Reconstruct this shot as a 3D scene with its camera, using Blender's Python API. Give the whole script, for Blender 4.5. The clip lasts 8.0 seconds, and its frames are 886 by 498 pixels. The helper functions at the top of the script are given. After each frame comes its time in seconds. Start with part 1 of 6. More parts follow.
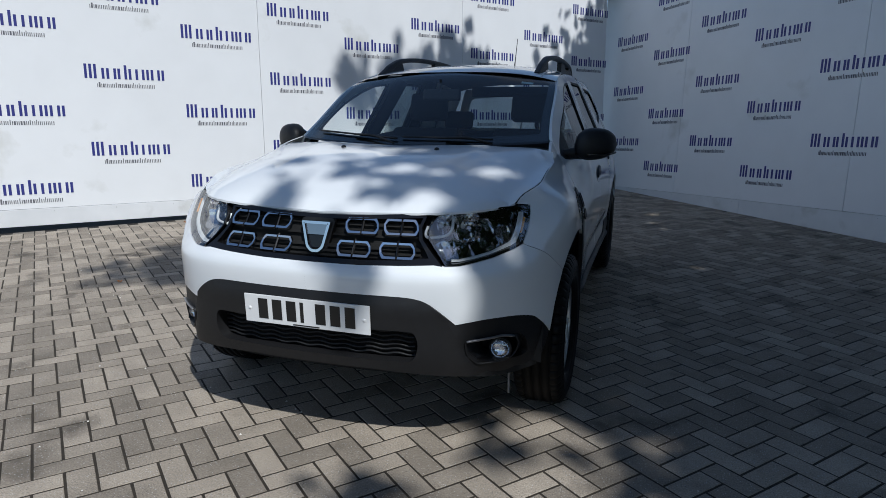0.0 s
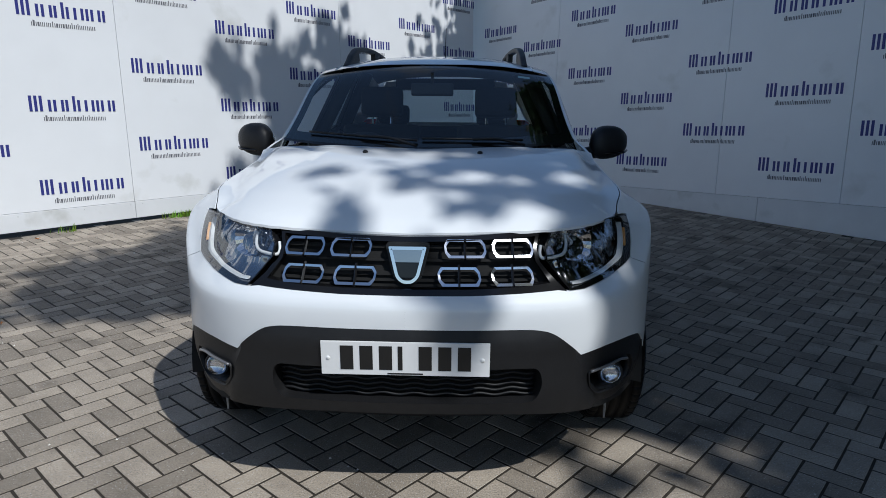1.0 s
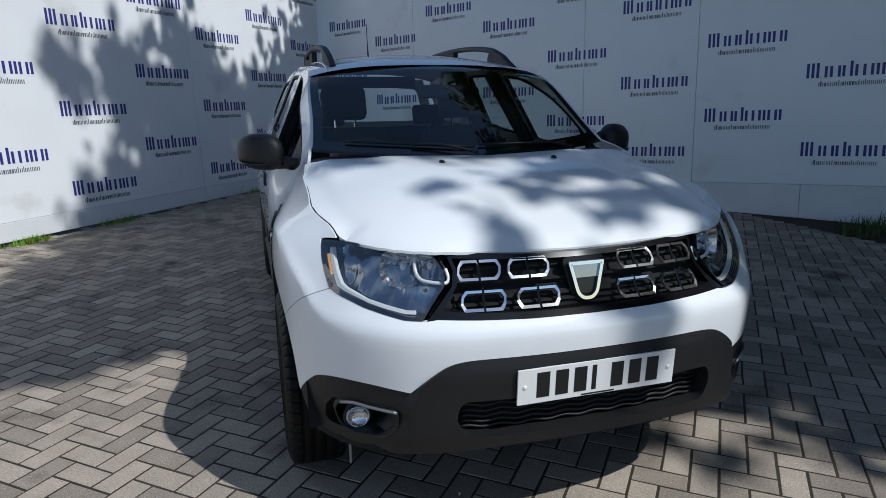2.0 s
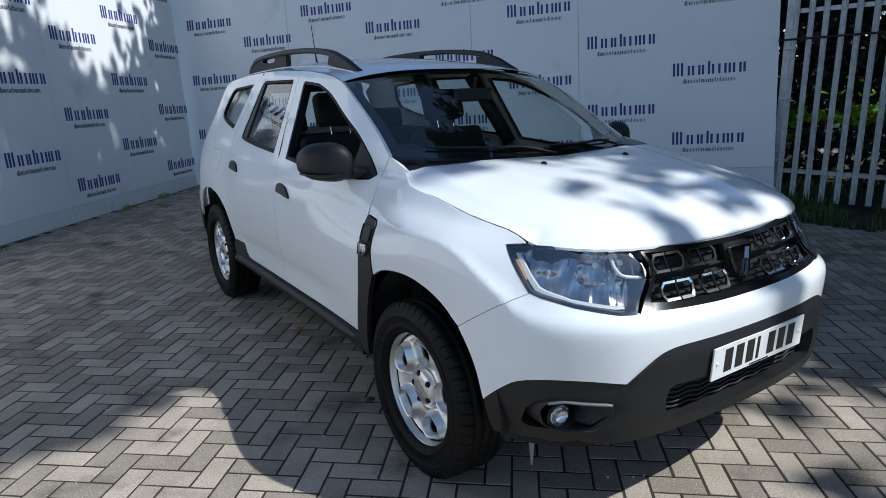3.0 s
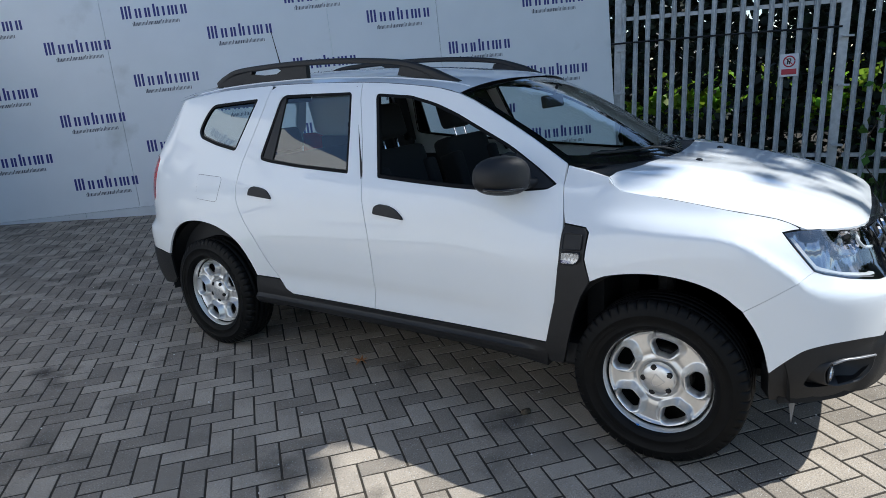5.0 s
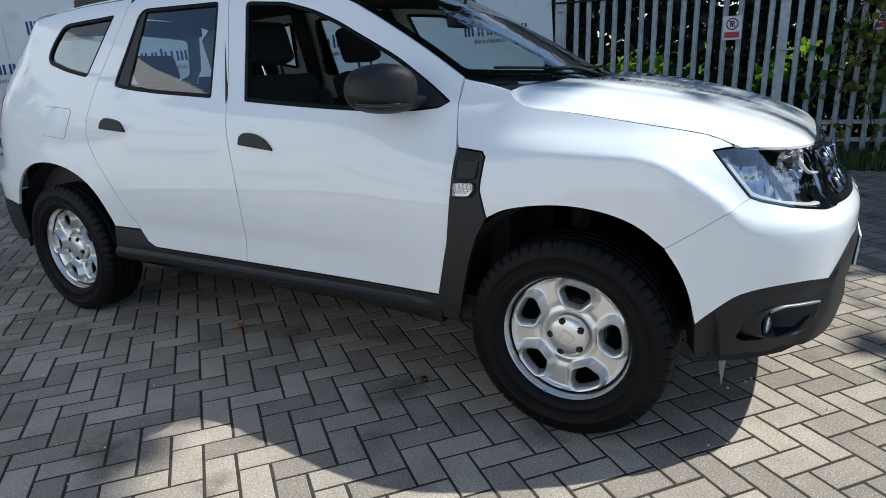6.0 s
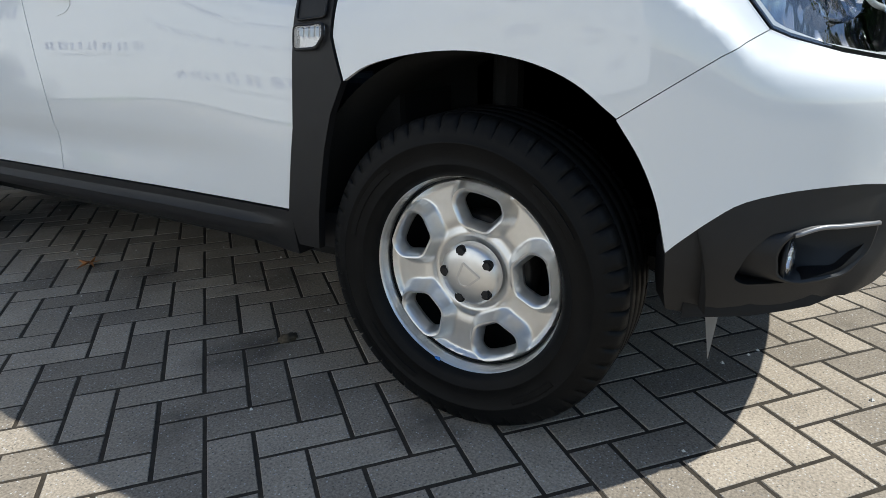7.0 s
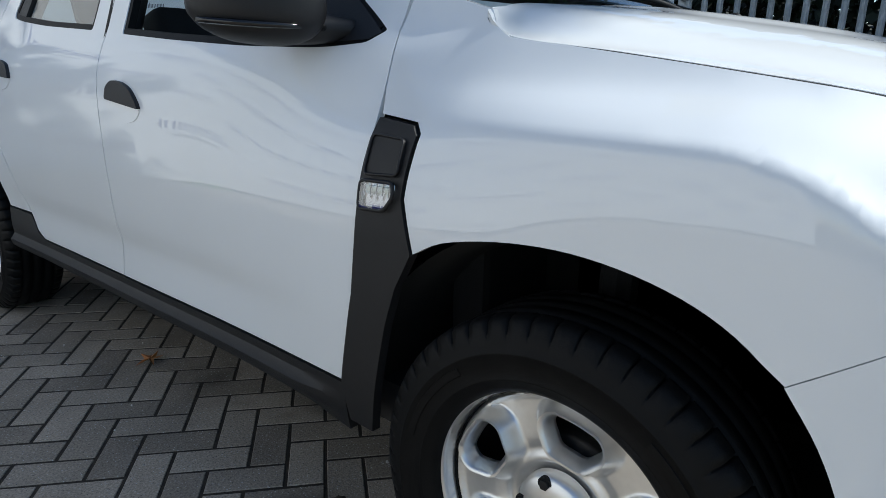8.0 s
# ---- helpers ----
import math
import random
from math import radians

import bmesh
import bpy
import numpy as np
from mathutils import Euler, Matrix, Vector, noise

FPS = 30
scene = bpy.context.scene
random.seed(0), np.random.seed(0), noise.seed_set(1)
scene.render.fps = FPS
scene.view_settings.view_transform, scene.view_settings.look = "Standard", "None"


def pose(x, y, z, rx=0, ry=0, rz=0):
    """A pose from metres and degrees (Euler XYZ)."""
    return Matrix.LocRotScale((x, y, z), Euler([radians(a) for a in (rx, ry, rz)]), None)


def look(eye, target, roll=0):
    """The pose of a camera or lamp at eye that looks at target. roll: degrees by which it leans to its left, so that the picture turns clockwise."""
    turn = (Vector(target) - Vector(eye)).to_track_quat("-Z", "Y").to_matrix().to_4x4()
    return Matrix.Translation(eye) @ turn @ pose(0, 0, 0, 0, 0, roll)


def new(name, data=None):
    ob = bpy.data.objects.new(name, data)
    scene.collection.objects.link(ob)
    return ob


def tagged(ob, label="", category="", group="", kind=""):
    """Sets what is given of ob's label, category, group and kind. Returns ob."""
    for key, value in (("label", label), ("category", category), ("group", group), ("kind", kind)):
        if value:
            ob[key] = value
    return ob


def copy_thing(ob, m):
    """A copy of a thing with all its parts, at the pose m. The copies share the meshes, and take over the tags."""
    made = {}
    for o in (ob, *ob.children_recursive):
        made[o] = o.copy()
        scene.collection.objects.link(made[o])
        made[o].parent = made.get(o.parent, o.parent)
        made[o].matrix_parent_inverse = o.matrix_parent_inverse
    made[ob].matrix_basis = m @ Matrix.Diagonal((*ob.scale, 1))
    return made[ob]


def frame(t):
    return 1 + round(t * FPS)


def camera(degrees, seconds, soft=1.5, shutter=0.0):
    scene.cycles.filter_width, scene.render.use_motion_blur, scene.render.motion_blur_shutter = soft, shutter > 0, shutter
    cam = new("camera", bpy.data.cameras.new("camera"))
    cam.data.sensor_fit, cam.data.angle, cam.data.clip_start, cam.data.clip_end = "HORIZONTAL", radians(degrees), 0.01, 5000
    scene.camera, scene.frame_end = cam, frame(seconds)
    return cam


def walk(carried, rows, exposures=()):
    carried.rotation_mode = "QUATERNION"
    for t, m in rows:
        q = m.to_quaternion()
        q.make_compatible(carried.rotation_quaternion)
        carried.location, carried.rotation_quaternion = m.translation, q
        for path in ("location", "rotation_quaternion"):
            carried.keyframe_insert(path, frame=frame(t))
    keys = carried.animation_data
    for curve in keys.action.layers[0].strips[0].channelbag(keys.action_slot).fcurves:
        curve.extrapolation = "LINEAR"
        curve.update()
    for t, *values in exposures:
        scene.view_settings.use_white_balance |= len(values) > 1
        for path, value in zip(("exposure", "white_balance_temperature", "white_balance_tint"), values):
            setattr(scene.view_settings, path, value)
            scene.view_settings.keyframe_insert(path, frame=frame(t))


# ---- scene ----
cam = camera(69.6, 8.0, soft=0.8)
PATH = [
    (0, (1.178, -2.795, 1.301), (0.575, -0.936, 0.874), 0.4),
    (0.5, (0.703, -2.669, 1.328), (0.344, -0.753, 0.882), 0.4),
    (1, (0.174, -2.63, 1.338), (0.11, -0.685, 0.88), 0.4),
    (1.5, (-0.386, -2.512, 1.333), (-0.139, -0.584, 0.861), 0.1),
    (1.7, (-0.608, -2.449, 1.369), (-0.235, -0.543, 0.891), -0.2),
    (2.8, (-1.772, -1.999, 1.409), (-0.796, -0.323, 0.921), -1.3),
    (3, (-1.963, -1.887, 1.428), (-0.902, -0.265, 0.935), -1.5),
    (3.5, (-2.461, -1.619, 1.467), (-1.208, -0.139, 0.976), -2.1),
    (4, (-2.822, -1.305, 1.481), (-1.413, 0.029, 0.996), -2.7),
    (4.2, (-2.897, -1.166, 1.551), (-1.449, 0.112, 1.031), -3.7),
    (5.3, (-3.234, -0.497, 1.504), (-1.59, 0.521, 0.991), -2.7),
    (5.5, (-3.136, -0.49, 1.438), (-1.481, 0.5, 0.91), -2.6),
    (6, (-2.701, -0.603, 1.22), (-1.034, 0.344, 0.65), -2.0),
    (6.5, (-2.251, -0.655, 1.05), (-0.603, 0.281, 0.414), -1.6),
    (7, (-1.929, -0.589, 0.828), (-0.308, 0.378, 0.166), -0.8),
    (7.5, (-1.737, -0.559, 0.761), (-0.173, 0.53, 0.155), 0.2),
    (8, (-1.621, -0.407, 1.019), (-0.137, 0.815, 0.47), 1.2),
]
LIGHT = [(0.0, -0.24, 5900, 8), (1.7, -0.24, 5900, 8), (3.0, 0.26, 5850, 7), (5.3, 0.62, 5980, 7), (6.0, 0.56, 6050, 6), (6.5, 0.56, 6180, 5), (7.0, 0.55, 6250, 5), (7.5, 0.9, 6280, 5), (8.0, 0.38, 6080, 5)]
walk(cam, [(t, look(eye, target, roll)) for t, eye, target, roll in PATH], LIGHT)

# ---- light ----
SUN_WAY = Vector((0.56, -0.65, 1.0)).normalized()
world = bpy.data.worlds.new("sky")
scene.world = world
world.use_nodes = True
wn = world.node_tree.nodes
sky = wn.new("ShaderNodeTexSky")
sky.sky_type = "NISHITA"
sky.sun_disc = False
sky.sun_elevation = math.asin(SUN_WAY.z)
sky.sun_rotation = math.atan2(SUN_WAY.x, SUN_WAY.y)
sky.air_density, sky.dust_density, sky.ozone_density = 1.0, 0.3, 1.8
# scattered fair-weather clouds
wl = world.node_tree.links.new
way = wn.new("ShaderNodeTexCoord")
cloud = wn.new("ShaderNodeTexNoise")
cloud.inputs["Scale"].default_value, cloud.inputs["Detail"].default_value, cloud.inputs["Roughness"].default_value = 2.2, 9.0, 0.6
cover = wn.new("ShaderNodeMapRange")
cover.inputs["From Min"].default_value, cover.inputs["From Max"].default_value = 0.58, 0.70
grey = wn.new("ShaderNodeRGBToBW")
white = wn.new("ShaderNodeVectorMath")
white.operation = "SCALE"
white.inputs["Scale"].default_value = 1.9
blend = wn.new("ShaderNodeMix")
blend.data_type = "RGBA"
wl(way.outputs["Generated"], cloud.inputs["Vector"])
wl(cloud.outputs["Fac"], cover.inputs["Value"])
wl(sky.outputs[0], grey.inputs[0])
wl(grey.outputs[0], white.inputs[0])
wl(cover.outputs[0], blend.inputs["Factor"])
wl(sky.outputs[0], blend.inputs["A"])
wl(white.outputs[0], blend.inputs["B"])
wl(blend.outputs["Result"], wn["Background"].inputs[0])
wn["Background"].inputs[1].default_value = 0.106
sun_data = bpy.data.lights.new("sun", "SUN")
sun_data.energy, sun_data.angle, sun_data.color = 4.3, radians(0.6), (1.0, 0.955, 0.89)
sun = new("sun", sun_data)
sun.matrix_world = look(SUN_WAY * 30, (0, 0, 0))


# ---- building helpers ----
def mesh_of(name, verts, faces, smooth=False):
    me = bpy.data.meshes.new(name)
    me.from_pydata([tuple(v) for v in verts], [], faces)
    me.validate()
    bm = bmesh.new()
    bm.from_mesh(me)
    bmesh.ops.recalc_face_normals(bm, faces=bm.faces)
    bm.to_mesh(me)
    bm.free()
    if smooth:
        me.polygons.foreach_set("use_smooth", [True] * len(me.polygons))
    return me


def put(name, me, material, parent=None, label=""):
    ob = new(name, me)
    if material and not me.materials:
        me.materials.append(material)
    if parent:
        ob.parent = parent
    return tagged(ob, label)


def part(name, bm, material, parent=None, label="", smooth=False):
    me = bpy.data.meshes.new(name)
    bmesh.ops.recalc_face_normals(bm, faces=bm.faces)
    bm.to_mesh(me)
    bm.free()
    if smooth:
        me.polygons.foreach_set("use_smooth", [True] * len(me.polygons))
    return put(name, me, material, parent, label)


def empty(name, m=None):
    ob = new(name)
    ob.empty_display_size = 0.2
    if m is not None:
        ob.matrix_basis = m
    return ob


def box_bm(bm, lo, hi, m=Matrix(), bevel=0.0, segments=2):
    lo, hi = Vector(lo), Vector(hi)
    r = bmesh.ops.create_cube(bm, size=1.0, matrix=m @ Matrix.Translation((lo + hi) / 2) @ Matrix.Diagonal((*(hi - lo), 1)))
    if bevel:
        edges = list({e for v in r["verts"] for e in v.link_edges})
        bmesh.ops.bevel(bm, geom=edges, offset=bevel, segments=segments, profile=0.7, affect="EDGES")
    return bm


def box(lo, hi, m=Matrix(), bevel=0.0, segments=2):
    return box_bm(bmesh.new(), lo, hi, m, bevel, segments)


def tube(points, radius, n=8, closed=False):
    """Vertices and faces of a round bar along points."""
    pts = [Vector(p) for p in points]
    verts, faces, k = [], [], len(pts)
    for i, p in enumerate(pts):
        a, b = (pts[(i - 1) % k], pts[(i + 1) % k]) if closed else (pts[max(i - 1, 0)], pts[min(i + 1, k - 1)])
        way = (b - a).normalized()
        q = way.to_track_quat("Z", "X")
        r = radius[i] if isinstance(radius, (list, tuple)) else radius
        verts += [p + q @ Vector((r * math.cos(2 * math.pi * j / n), r * math.sin(2 * math.pi * j / n), 0)) for j in range(n)]
    for i in range(k if closed else k - 1):
        i2 = (i + 1) % k
        faces += [(i * n + j, i * n + (j + 1) % n, i2 * n + (j + 1) % n, i2 * n + j) for j in range(n)]
    if not closed:
        faces += [tuple(range(n)), tuple((k - 1) * n + j for j in range(n))]
    return verts, faces


def spline(points, n):
    """Points of a Catmull-Rom curve through the given points, n to a span."""
    p = [Vector(q) for q in points]
    p = [2 * p[0] - p[1]] + p + [2 * p[-1] - p[-2]]
    out = []
    for i in range(1, len(p) - 2):
        a, b, c, d = p[i - 1:i + 3]
        for k in range(n):
            t = k / n
            out.append(0.5 * (2 * b + (c - a) * t + (2 * a - 5 * b + 4 * c - d) * t * t + (3 * b - a - 3 * c + d) * t ** 3))
    return out + [p[-2]]


def smooth(a, b, x):
    t = min(1.0, max(0.0, (x - a) / (b - a)))
    return t * t * (3 - 2 * t)


def curve1(xs, ys):
    """A smooth curve y(x) through a few points."""
    xs, ys = list(xs), list(ys)
    def f(x):
        if x <= xs[0]:
            return ys[0]
        if x >= xs[-1]:
            return ys[-1]
        i = max(k for k in range(len(xs) - 1) if xs[k] <= x)
        h = xs[i + 1] - xs[i]
        t = (x - xs[i]) / h
        m0 = (ys[i + 1] - ys[i - 1]) / (xs[i + 1] - xs[i - 1]) if i > 0 else (ys[1] - ys[0]) / h
        m1 = (ys[i + 2] - ys[i]) / (xs[i + 2] - xs[i]) if i + 2 < len(xs) else (ys[i + 1] - ys[i]) / h
        return ((2 * t ** 3 - 3 * t * t + 1) * ys[i] + (t ** 3 - 2 * t * t + t) * h * m0
                + (3 * t * t - 2 * t ** 3) * ys[i + 1] + (t ** 3 - t * t) * h * m1)
    return f


# ---- materials ----
def material(name, base, rough=0.5, metal=0.0, noise_scale=0.0, noise_amount=0.0, bump=0.0, bump_scale=200.0, coat=0.0,
             rough_amount=0.0, big_scale=0.0, big_amount=0.0, random_amount=0.0, island_amount=0.0, dirt=None, specular=0.5, speck=False):
    mat = bpy.data.materials.new(name)
    mat.use_nodes = True
    nt = mat.node_tree
    nodes, link = nt.nodes, nt.links.new
    b = nodes["Principled BSDF"]
    b.inputs["Base Color"].default_value = (*base, 1)
    b.inputs["Roughness"].default_value = rough
    b.inputs["Metallic"].default_value = metal
    b.inputs["Coat Weight"].default_value = coat
    b.inputs["Coat Roughness"].default_value = 0.02
    b.inputs["Specular IOR Level"].default_value = specular
    place = nodes.new("ShaderNodeNewGeometry").outputs["Position"]
    colour = None

    def grain(scale, detail=4.0):
        n = nodes.new("ShaderNodeTexNoise")
        n.inputs["Scale"].default_value = scale
        n.inputs["Detail"].default_value = detail
        link(place, n.inputs["Vector"])
        return n.outputs["Fac"]

    def vary(source, amount):
        nonlocal colour
        m = nodes.new("ShaderNodeMapRange")
        m.inputs["From Min"].default_value, m.inputs["From Max"].default_value = 0.25, 0.75
        m.inputs["To Min"].default_value, m.inputs["To Max"].default_value = 1 - amount, 1 + amount
        link(source, m.inputs["Value"])
        mul = nodes.new("ShaderNodeVectorMath")
        mul.operation = "SCALE"
        if colour is None:
            mul.inputs[0].default_value = base
        else:
            link(colour, mul.inputs[0])
        link(m.outputs[0], mul.inputs["Scale"])
        colour = mul.outputs[0]

    if noise_amount:
        vary(grain(noise_scale), noise_amount)
    if big_amount:
        vary(grain(big_scale, 3.0), big_amount)
    if random_amount:
        vary(nodes.new("ShaderNodeObjectInfo").outputs["Random"], random_amount)
    if island_amount:
        vary(nodes.new("ShaderNodeNewGeometry").outputs["Random Per Island"], island_amount)
    if dirt:
        tone, scale, low, high = dirt
        ramp = nodes.new("ShaderNodeMapRange")
        ramp.inputs["From Min"].default_value, ramp.inputs["From Max"].default_value = low, high
        link(grain(scale, 6.0), ramp.inputs["Value"])
        mix = nodes.new("ShaderNodeMix")
        mix.data_type = "RGBA"
        link(ramp.outputs[0], mix.inputs["Factor"])
        if colour is None:
            mix.inputs["A"].default_value = (*base, 1)
        else:
            link(colour, mix.inputs["A"])
        mix.inputs["B"].default_value = (*tone, 1)
        colour = mix.outputs["Result"]
    if speck:
        # pale and dark chips of aggregate
        v = nodes.new("ShaderNodeTexVoronoi")
        v.inputs["Scale"].default_value = 120.0
        link(place, v.inputs["Vector"])
        small = nodes.new("ShaderNodeMapRange")
        small.inputs["From Min"].default_value, small.inputs["From Max"].default_value = 0.16, 0.26
        small.inputs["To Min"].default_value, small.inputs["To Max"].default_value = 0.75, 0.0
        link(v.outputs["Distance"], small.inputs["Value"])
        tone = nodes.new("ShaderNodeMapRange")
        tone.inputs["From Min"].default_value, tone.inputs["From Max"].default_value = 0.2, 0.9
        tone.inputs["To Min"].default_value, tone.inputs["To Max"].default_value = 0.06, 0.62
        chan = nodes.new("ShaderNodeSeparateColor")
        link(v.outputs["Color"], chan.inputs[0])
        link(chan.outputs[0], tone.inputs["Value"])
        chip = nodes.new("ShaderNodeMix")
        chip.data_type = "RGBA"
        link(small.outputs[0], chip.inputs["Factor"])
        link(colour, chip.inputs["A"])
        link(tone.outputs[0], chip.inputs["B"])
        colour = chip.outputs["Result"]
    if colour is not None:
        link(colour, b.inputs["Base Color"])
    if rough_amount:
        m = nodes.new("ShaderNodeMapRange")
        m.inputs["To Min"].default_value, m.inputs["To Max"].default_value = rough - rough_amount, rough + rough_amount
        link(grain(6.0), m.inputs["Value"])
        link(m.outputs[0], b.inputs["Roughness"])
    if bump:
        bn = nodes.new("ShaderNodeBump")
        bn.inputs["Strength"].default_value = bump
        bn.inputs["Distance"].default_value = 0.002
        link(grain(bump_scale), bn.inputs["Height"])
        link(bn.outputs[0], b.inputs["Normal"])
    return mat


def glass_material(name, tint, gloss_front=0.06, rough=0.0):
    """Thin clear sheet: its gloss grows towards grazing views."""
    mat = bpy.data.materials.new(name)
    mat.use_nodes = True
    nt = mat.node_tree
    nt.nodes.clear()
    out = nt.nodes.new("ShaderNodeOutputMaterial")
    mix = nt.nodes.new("ShaderNodeMixShader")
    facing = nt.nodes.new("ShaderNodeLayerWeight")
    facing.inputs["Blend"].default_value = 0.5
    power = nt.nodes.new("ShaderNodeMath")
    power.operation = "POWER"
    power.inputs[1].default_value = 4.5
    fres = nt.nodes.new("ShaderNodeMath")
    fres.operation = "MULTIPLY_ADD"
    fres.inputs[1].default_value, fres.inputs[2].default_value = 1 - gloss_front, gloss_front
    nt.links.new(facing.outputs["Facing"], power.inputs[0])
    nt.links.new(power.outputs[0], fres.inputs[0])
    clear = nt.nodes.new("ShaderNodeBsdfTransparent")
    clear.inputs[0].default_value = (*tint, 1)
    gloss = nt.nodes.new("ShaderNodeBsdfGlossy")
    gloss.inputs["Roughness"].default_value = rough
    nt.links.new(fres.outputs[0], mix.inputs[0])
    nt.links.new(clear.outputs[0], mix.inputs[1])
    nt.links.new(gloss.outputs[0], mix.inputs[2])
    nt.links.new(mix.outputs[0], out.inputs[0])
    return mat


M_PAINT = material("white_car_paint", (0.80, 0.82, 0.83), 0.5, coat=1.0, big_scale=3.0, big_amount=0.012, specular=0.25)
M_PAINT.node_tree.nodes["Principled BSDF"].inputs["Coat IOR"].default_value = 1.62
M_PAINT.node_tree.nodes["Principled BSDF"].inputs["Coat Roughness"].default_value = 0.0
M_PLASTIC = material("black_textured_plastic", (0.011, 0.011, 0.012), 0.50, noise_scale=40, noise_amount=0.15, bump=0.25, bump_scale=900, specular=0.4)
M_GLOSSBLACK = material("gloss_black", (0.008, 0.008, 0.009), 0.12, bump=0.0)
M_CHROME = material("chrome", (0.85, 0.86, 0.88), 0.06, 1.0)
M_SATIN = material("satin_silver", (0.62, 0.63, 0.65), 0.28, 0.9)
M_RIM = material("silver_wheel_paint", (0.76, 0.76, 0.75), 0.36, 0.9, noise_scale=60, noise_amount=0.04, coat=0.3, big_scale=8.0, big_amount=0.05)
M_RUBBER = material("tyre_rubber", (0.006, 0.006, 0.006), 0.50, specular=0.12, noise_scale=25, noise_amount=0.2, bump=0.2, bump_scale=400)
M_DARK = material("dark_underbody", (0.006, 0.006, 0.006), 0.9, noise_scale=15, noise_amount=0.3)
M_CABIN = material("charcoal_cabin_trim", (0.02, 0.02, 0.022), 0.7, noise_scale=80, noise_amount=0.15, bump=0.2, bump_scale=500)
M_FABRIC = material("black_seat_fabric", (0.014, 0.014, 0.015), 0.9, noise_scale=250, noise_amount=0.3, bump=0.3, bump_scale=900)
M_GLASS = glass_material("car_glass", (0.90, 0.965, 0.96), 0.075)
M_TINTED = glass_material("rear_tinted_glass", (0.72, 0.81, 0.80), 0.16)
M_LENS = glass_material("lamp_lens", (0.95, 0.96, 0.97), 0.2)
M_REFLECTOR = material("lamp_reflector", (0.8, 0.8, 0.82), 0.10, 1.0)
M_FRAME = material("bright_grille_trim", (0.82, 0.83, 0.85), 0.15, 1.0)
M_SMOKED = material("smoked_reflector", (0.42, 0.42, 0.43), 0.12, 1.0)
M_DRL = material("white_lamp_strip", (0.85, 0.86, 0.84), 0.2)
M_AMBER = material("amber_lamp", (0.8, 0.35, 0.06), 0.2)
M_RED = material("red_lamp", (0.45, 0.01, 0.01), 0.15, coat=0.5)
M_PLATE = material("plate_white", (0.78, 0.78, 0.77), 0.35, noise_scale=30, noise_amount=0.02)
M_PLATEINK = material("plate_black", (0.012, 0.012, 0.012), 0.4)
M_BOARD = material("white_painted_board", (0.79, 0.80, 0.81), 0.42, noise_scale=3.0, noise_amount=0.02, big_scale=0.7, big_amount=0.03,
                   bump=0.05, bump_scale=60, dirt=((0.52, 0.52, 0.48), 1.7, 0.62, 0.85))
M_KICK = material("weathered_white_kickboard", (0.68, 0.69, 0.70), 0.5, noise_scale=5.0, noise_amount=0.04, big_scale=1.0, big_amount=0.05,
                  dirt=((0.4, 0.4, 0.36), 2.2, 0.58, 0.8))
M_NAVY = material("navy_print", (0.03, 0.035, 0.20), 0.45, noise_scale=20, noise_amount=0.05)
M_GREYPRINT = material("grey_print", (0.13, 0.13, 0.15), 0.5)
M_PAVER = material("grey_concrete_paver", (0.300, 0.257, 0.206), 0.85, noise_scale=170, noise_amount=0.40, bump=0.7, bump_scale=240,
                   big_scale=4.5, big_amount=0.18, island_amount=0.21, dirt=((0.085, 0.072, 0.058), 2.6, 0.575, 0.73), speck=True, specular=0.25)
M_PAVER_ONE = material("grey_concrete_paver_near", (0.300, 0.257, 0.206), 0.85, noise_scale=170, noise_amount=0.40, bump=0.7, bump_scale=240,
                       big_scale=4.5, big_amount=0.18, random_amount=0.21, dirt=((0.085, 0.072, 0.058), 2.6, 0.575, 0.73), speck=True, specular=0.25)
M_JOINT = material("sandy_joint_soil", (0.032, 0.025, 0.017), 0.95, noise_scale=60, noise_amount=0.4, bump=0.6, bump_scale=150, big_scale=2.0, big_amount=0.3)
M_STEEL = material("galvanised_steel", (0.50, 0.51, 0.51), 0.5, 0.25, noise_scale=18, noise_amount=0.18, big_scale=2.5, big_amount=0.15)
M_SOIL = material("leaf_litter_soil", (0.07, 0.055, 0.035), 0.95, noise_scale=20, noise_amount=0.5, bump=0.8, bump_scale=60, big_scale=1.0, big_amount=0.4)
M_BARK = material("bark", (0.10, 0.075, 0.05), 0.9, noise_scale=14, noise_amount=0.4, bump=0.8, bump_scale=30)


# ---- setting ----
CORNER = Vector((0.362, 8.812, 0))
LEFT_WAY, RIGHT_WAY = Vector((0.631, 0.775, 0)).normalized(), Vector((0.605, -0.796, 0)).normalized()
UP = Vector((0, 0, 1))


def wall_frame(way, lean, slope):
    """Board coordinates: x along the wall, y away from the yard, z up."""
    m = Matrix((way, UP.cross(way), UP)).transposed().to_4x4()
    return Matrix.Translation(CORNER) @ m @ pose(0, 0, 0, -lean, 0, 0) @ pose(0, 0, 0, 0, slope, 0)


ground = put("ground", mesh_of("ground", [(-150, -150, -0.0024), (150, -150, -0.0024), (150, 150, -0.0024), (-150, 150, -0.0024)], [(0, 1, 2, 3)]), M_JOINT)
tagged(ground, "dark sandy soil under and round the paving", "ground", kind="structure")


def part_mesh(bm):
    me = bpy.data.meshes.new("piece")
    bm.to_mesh(me)
    bm.free()
    return me


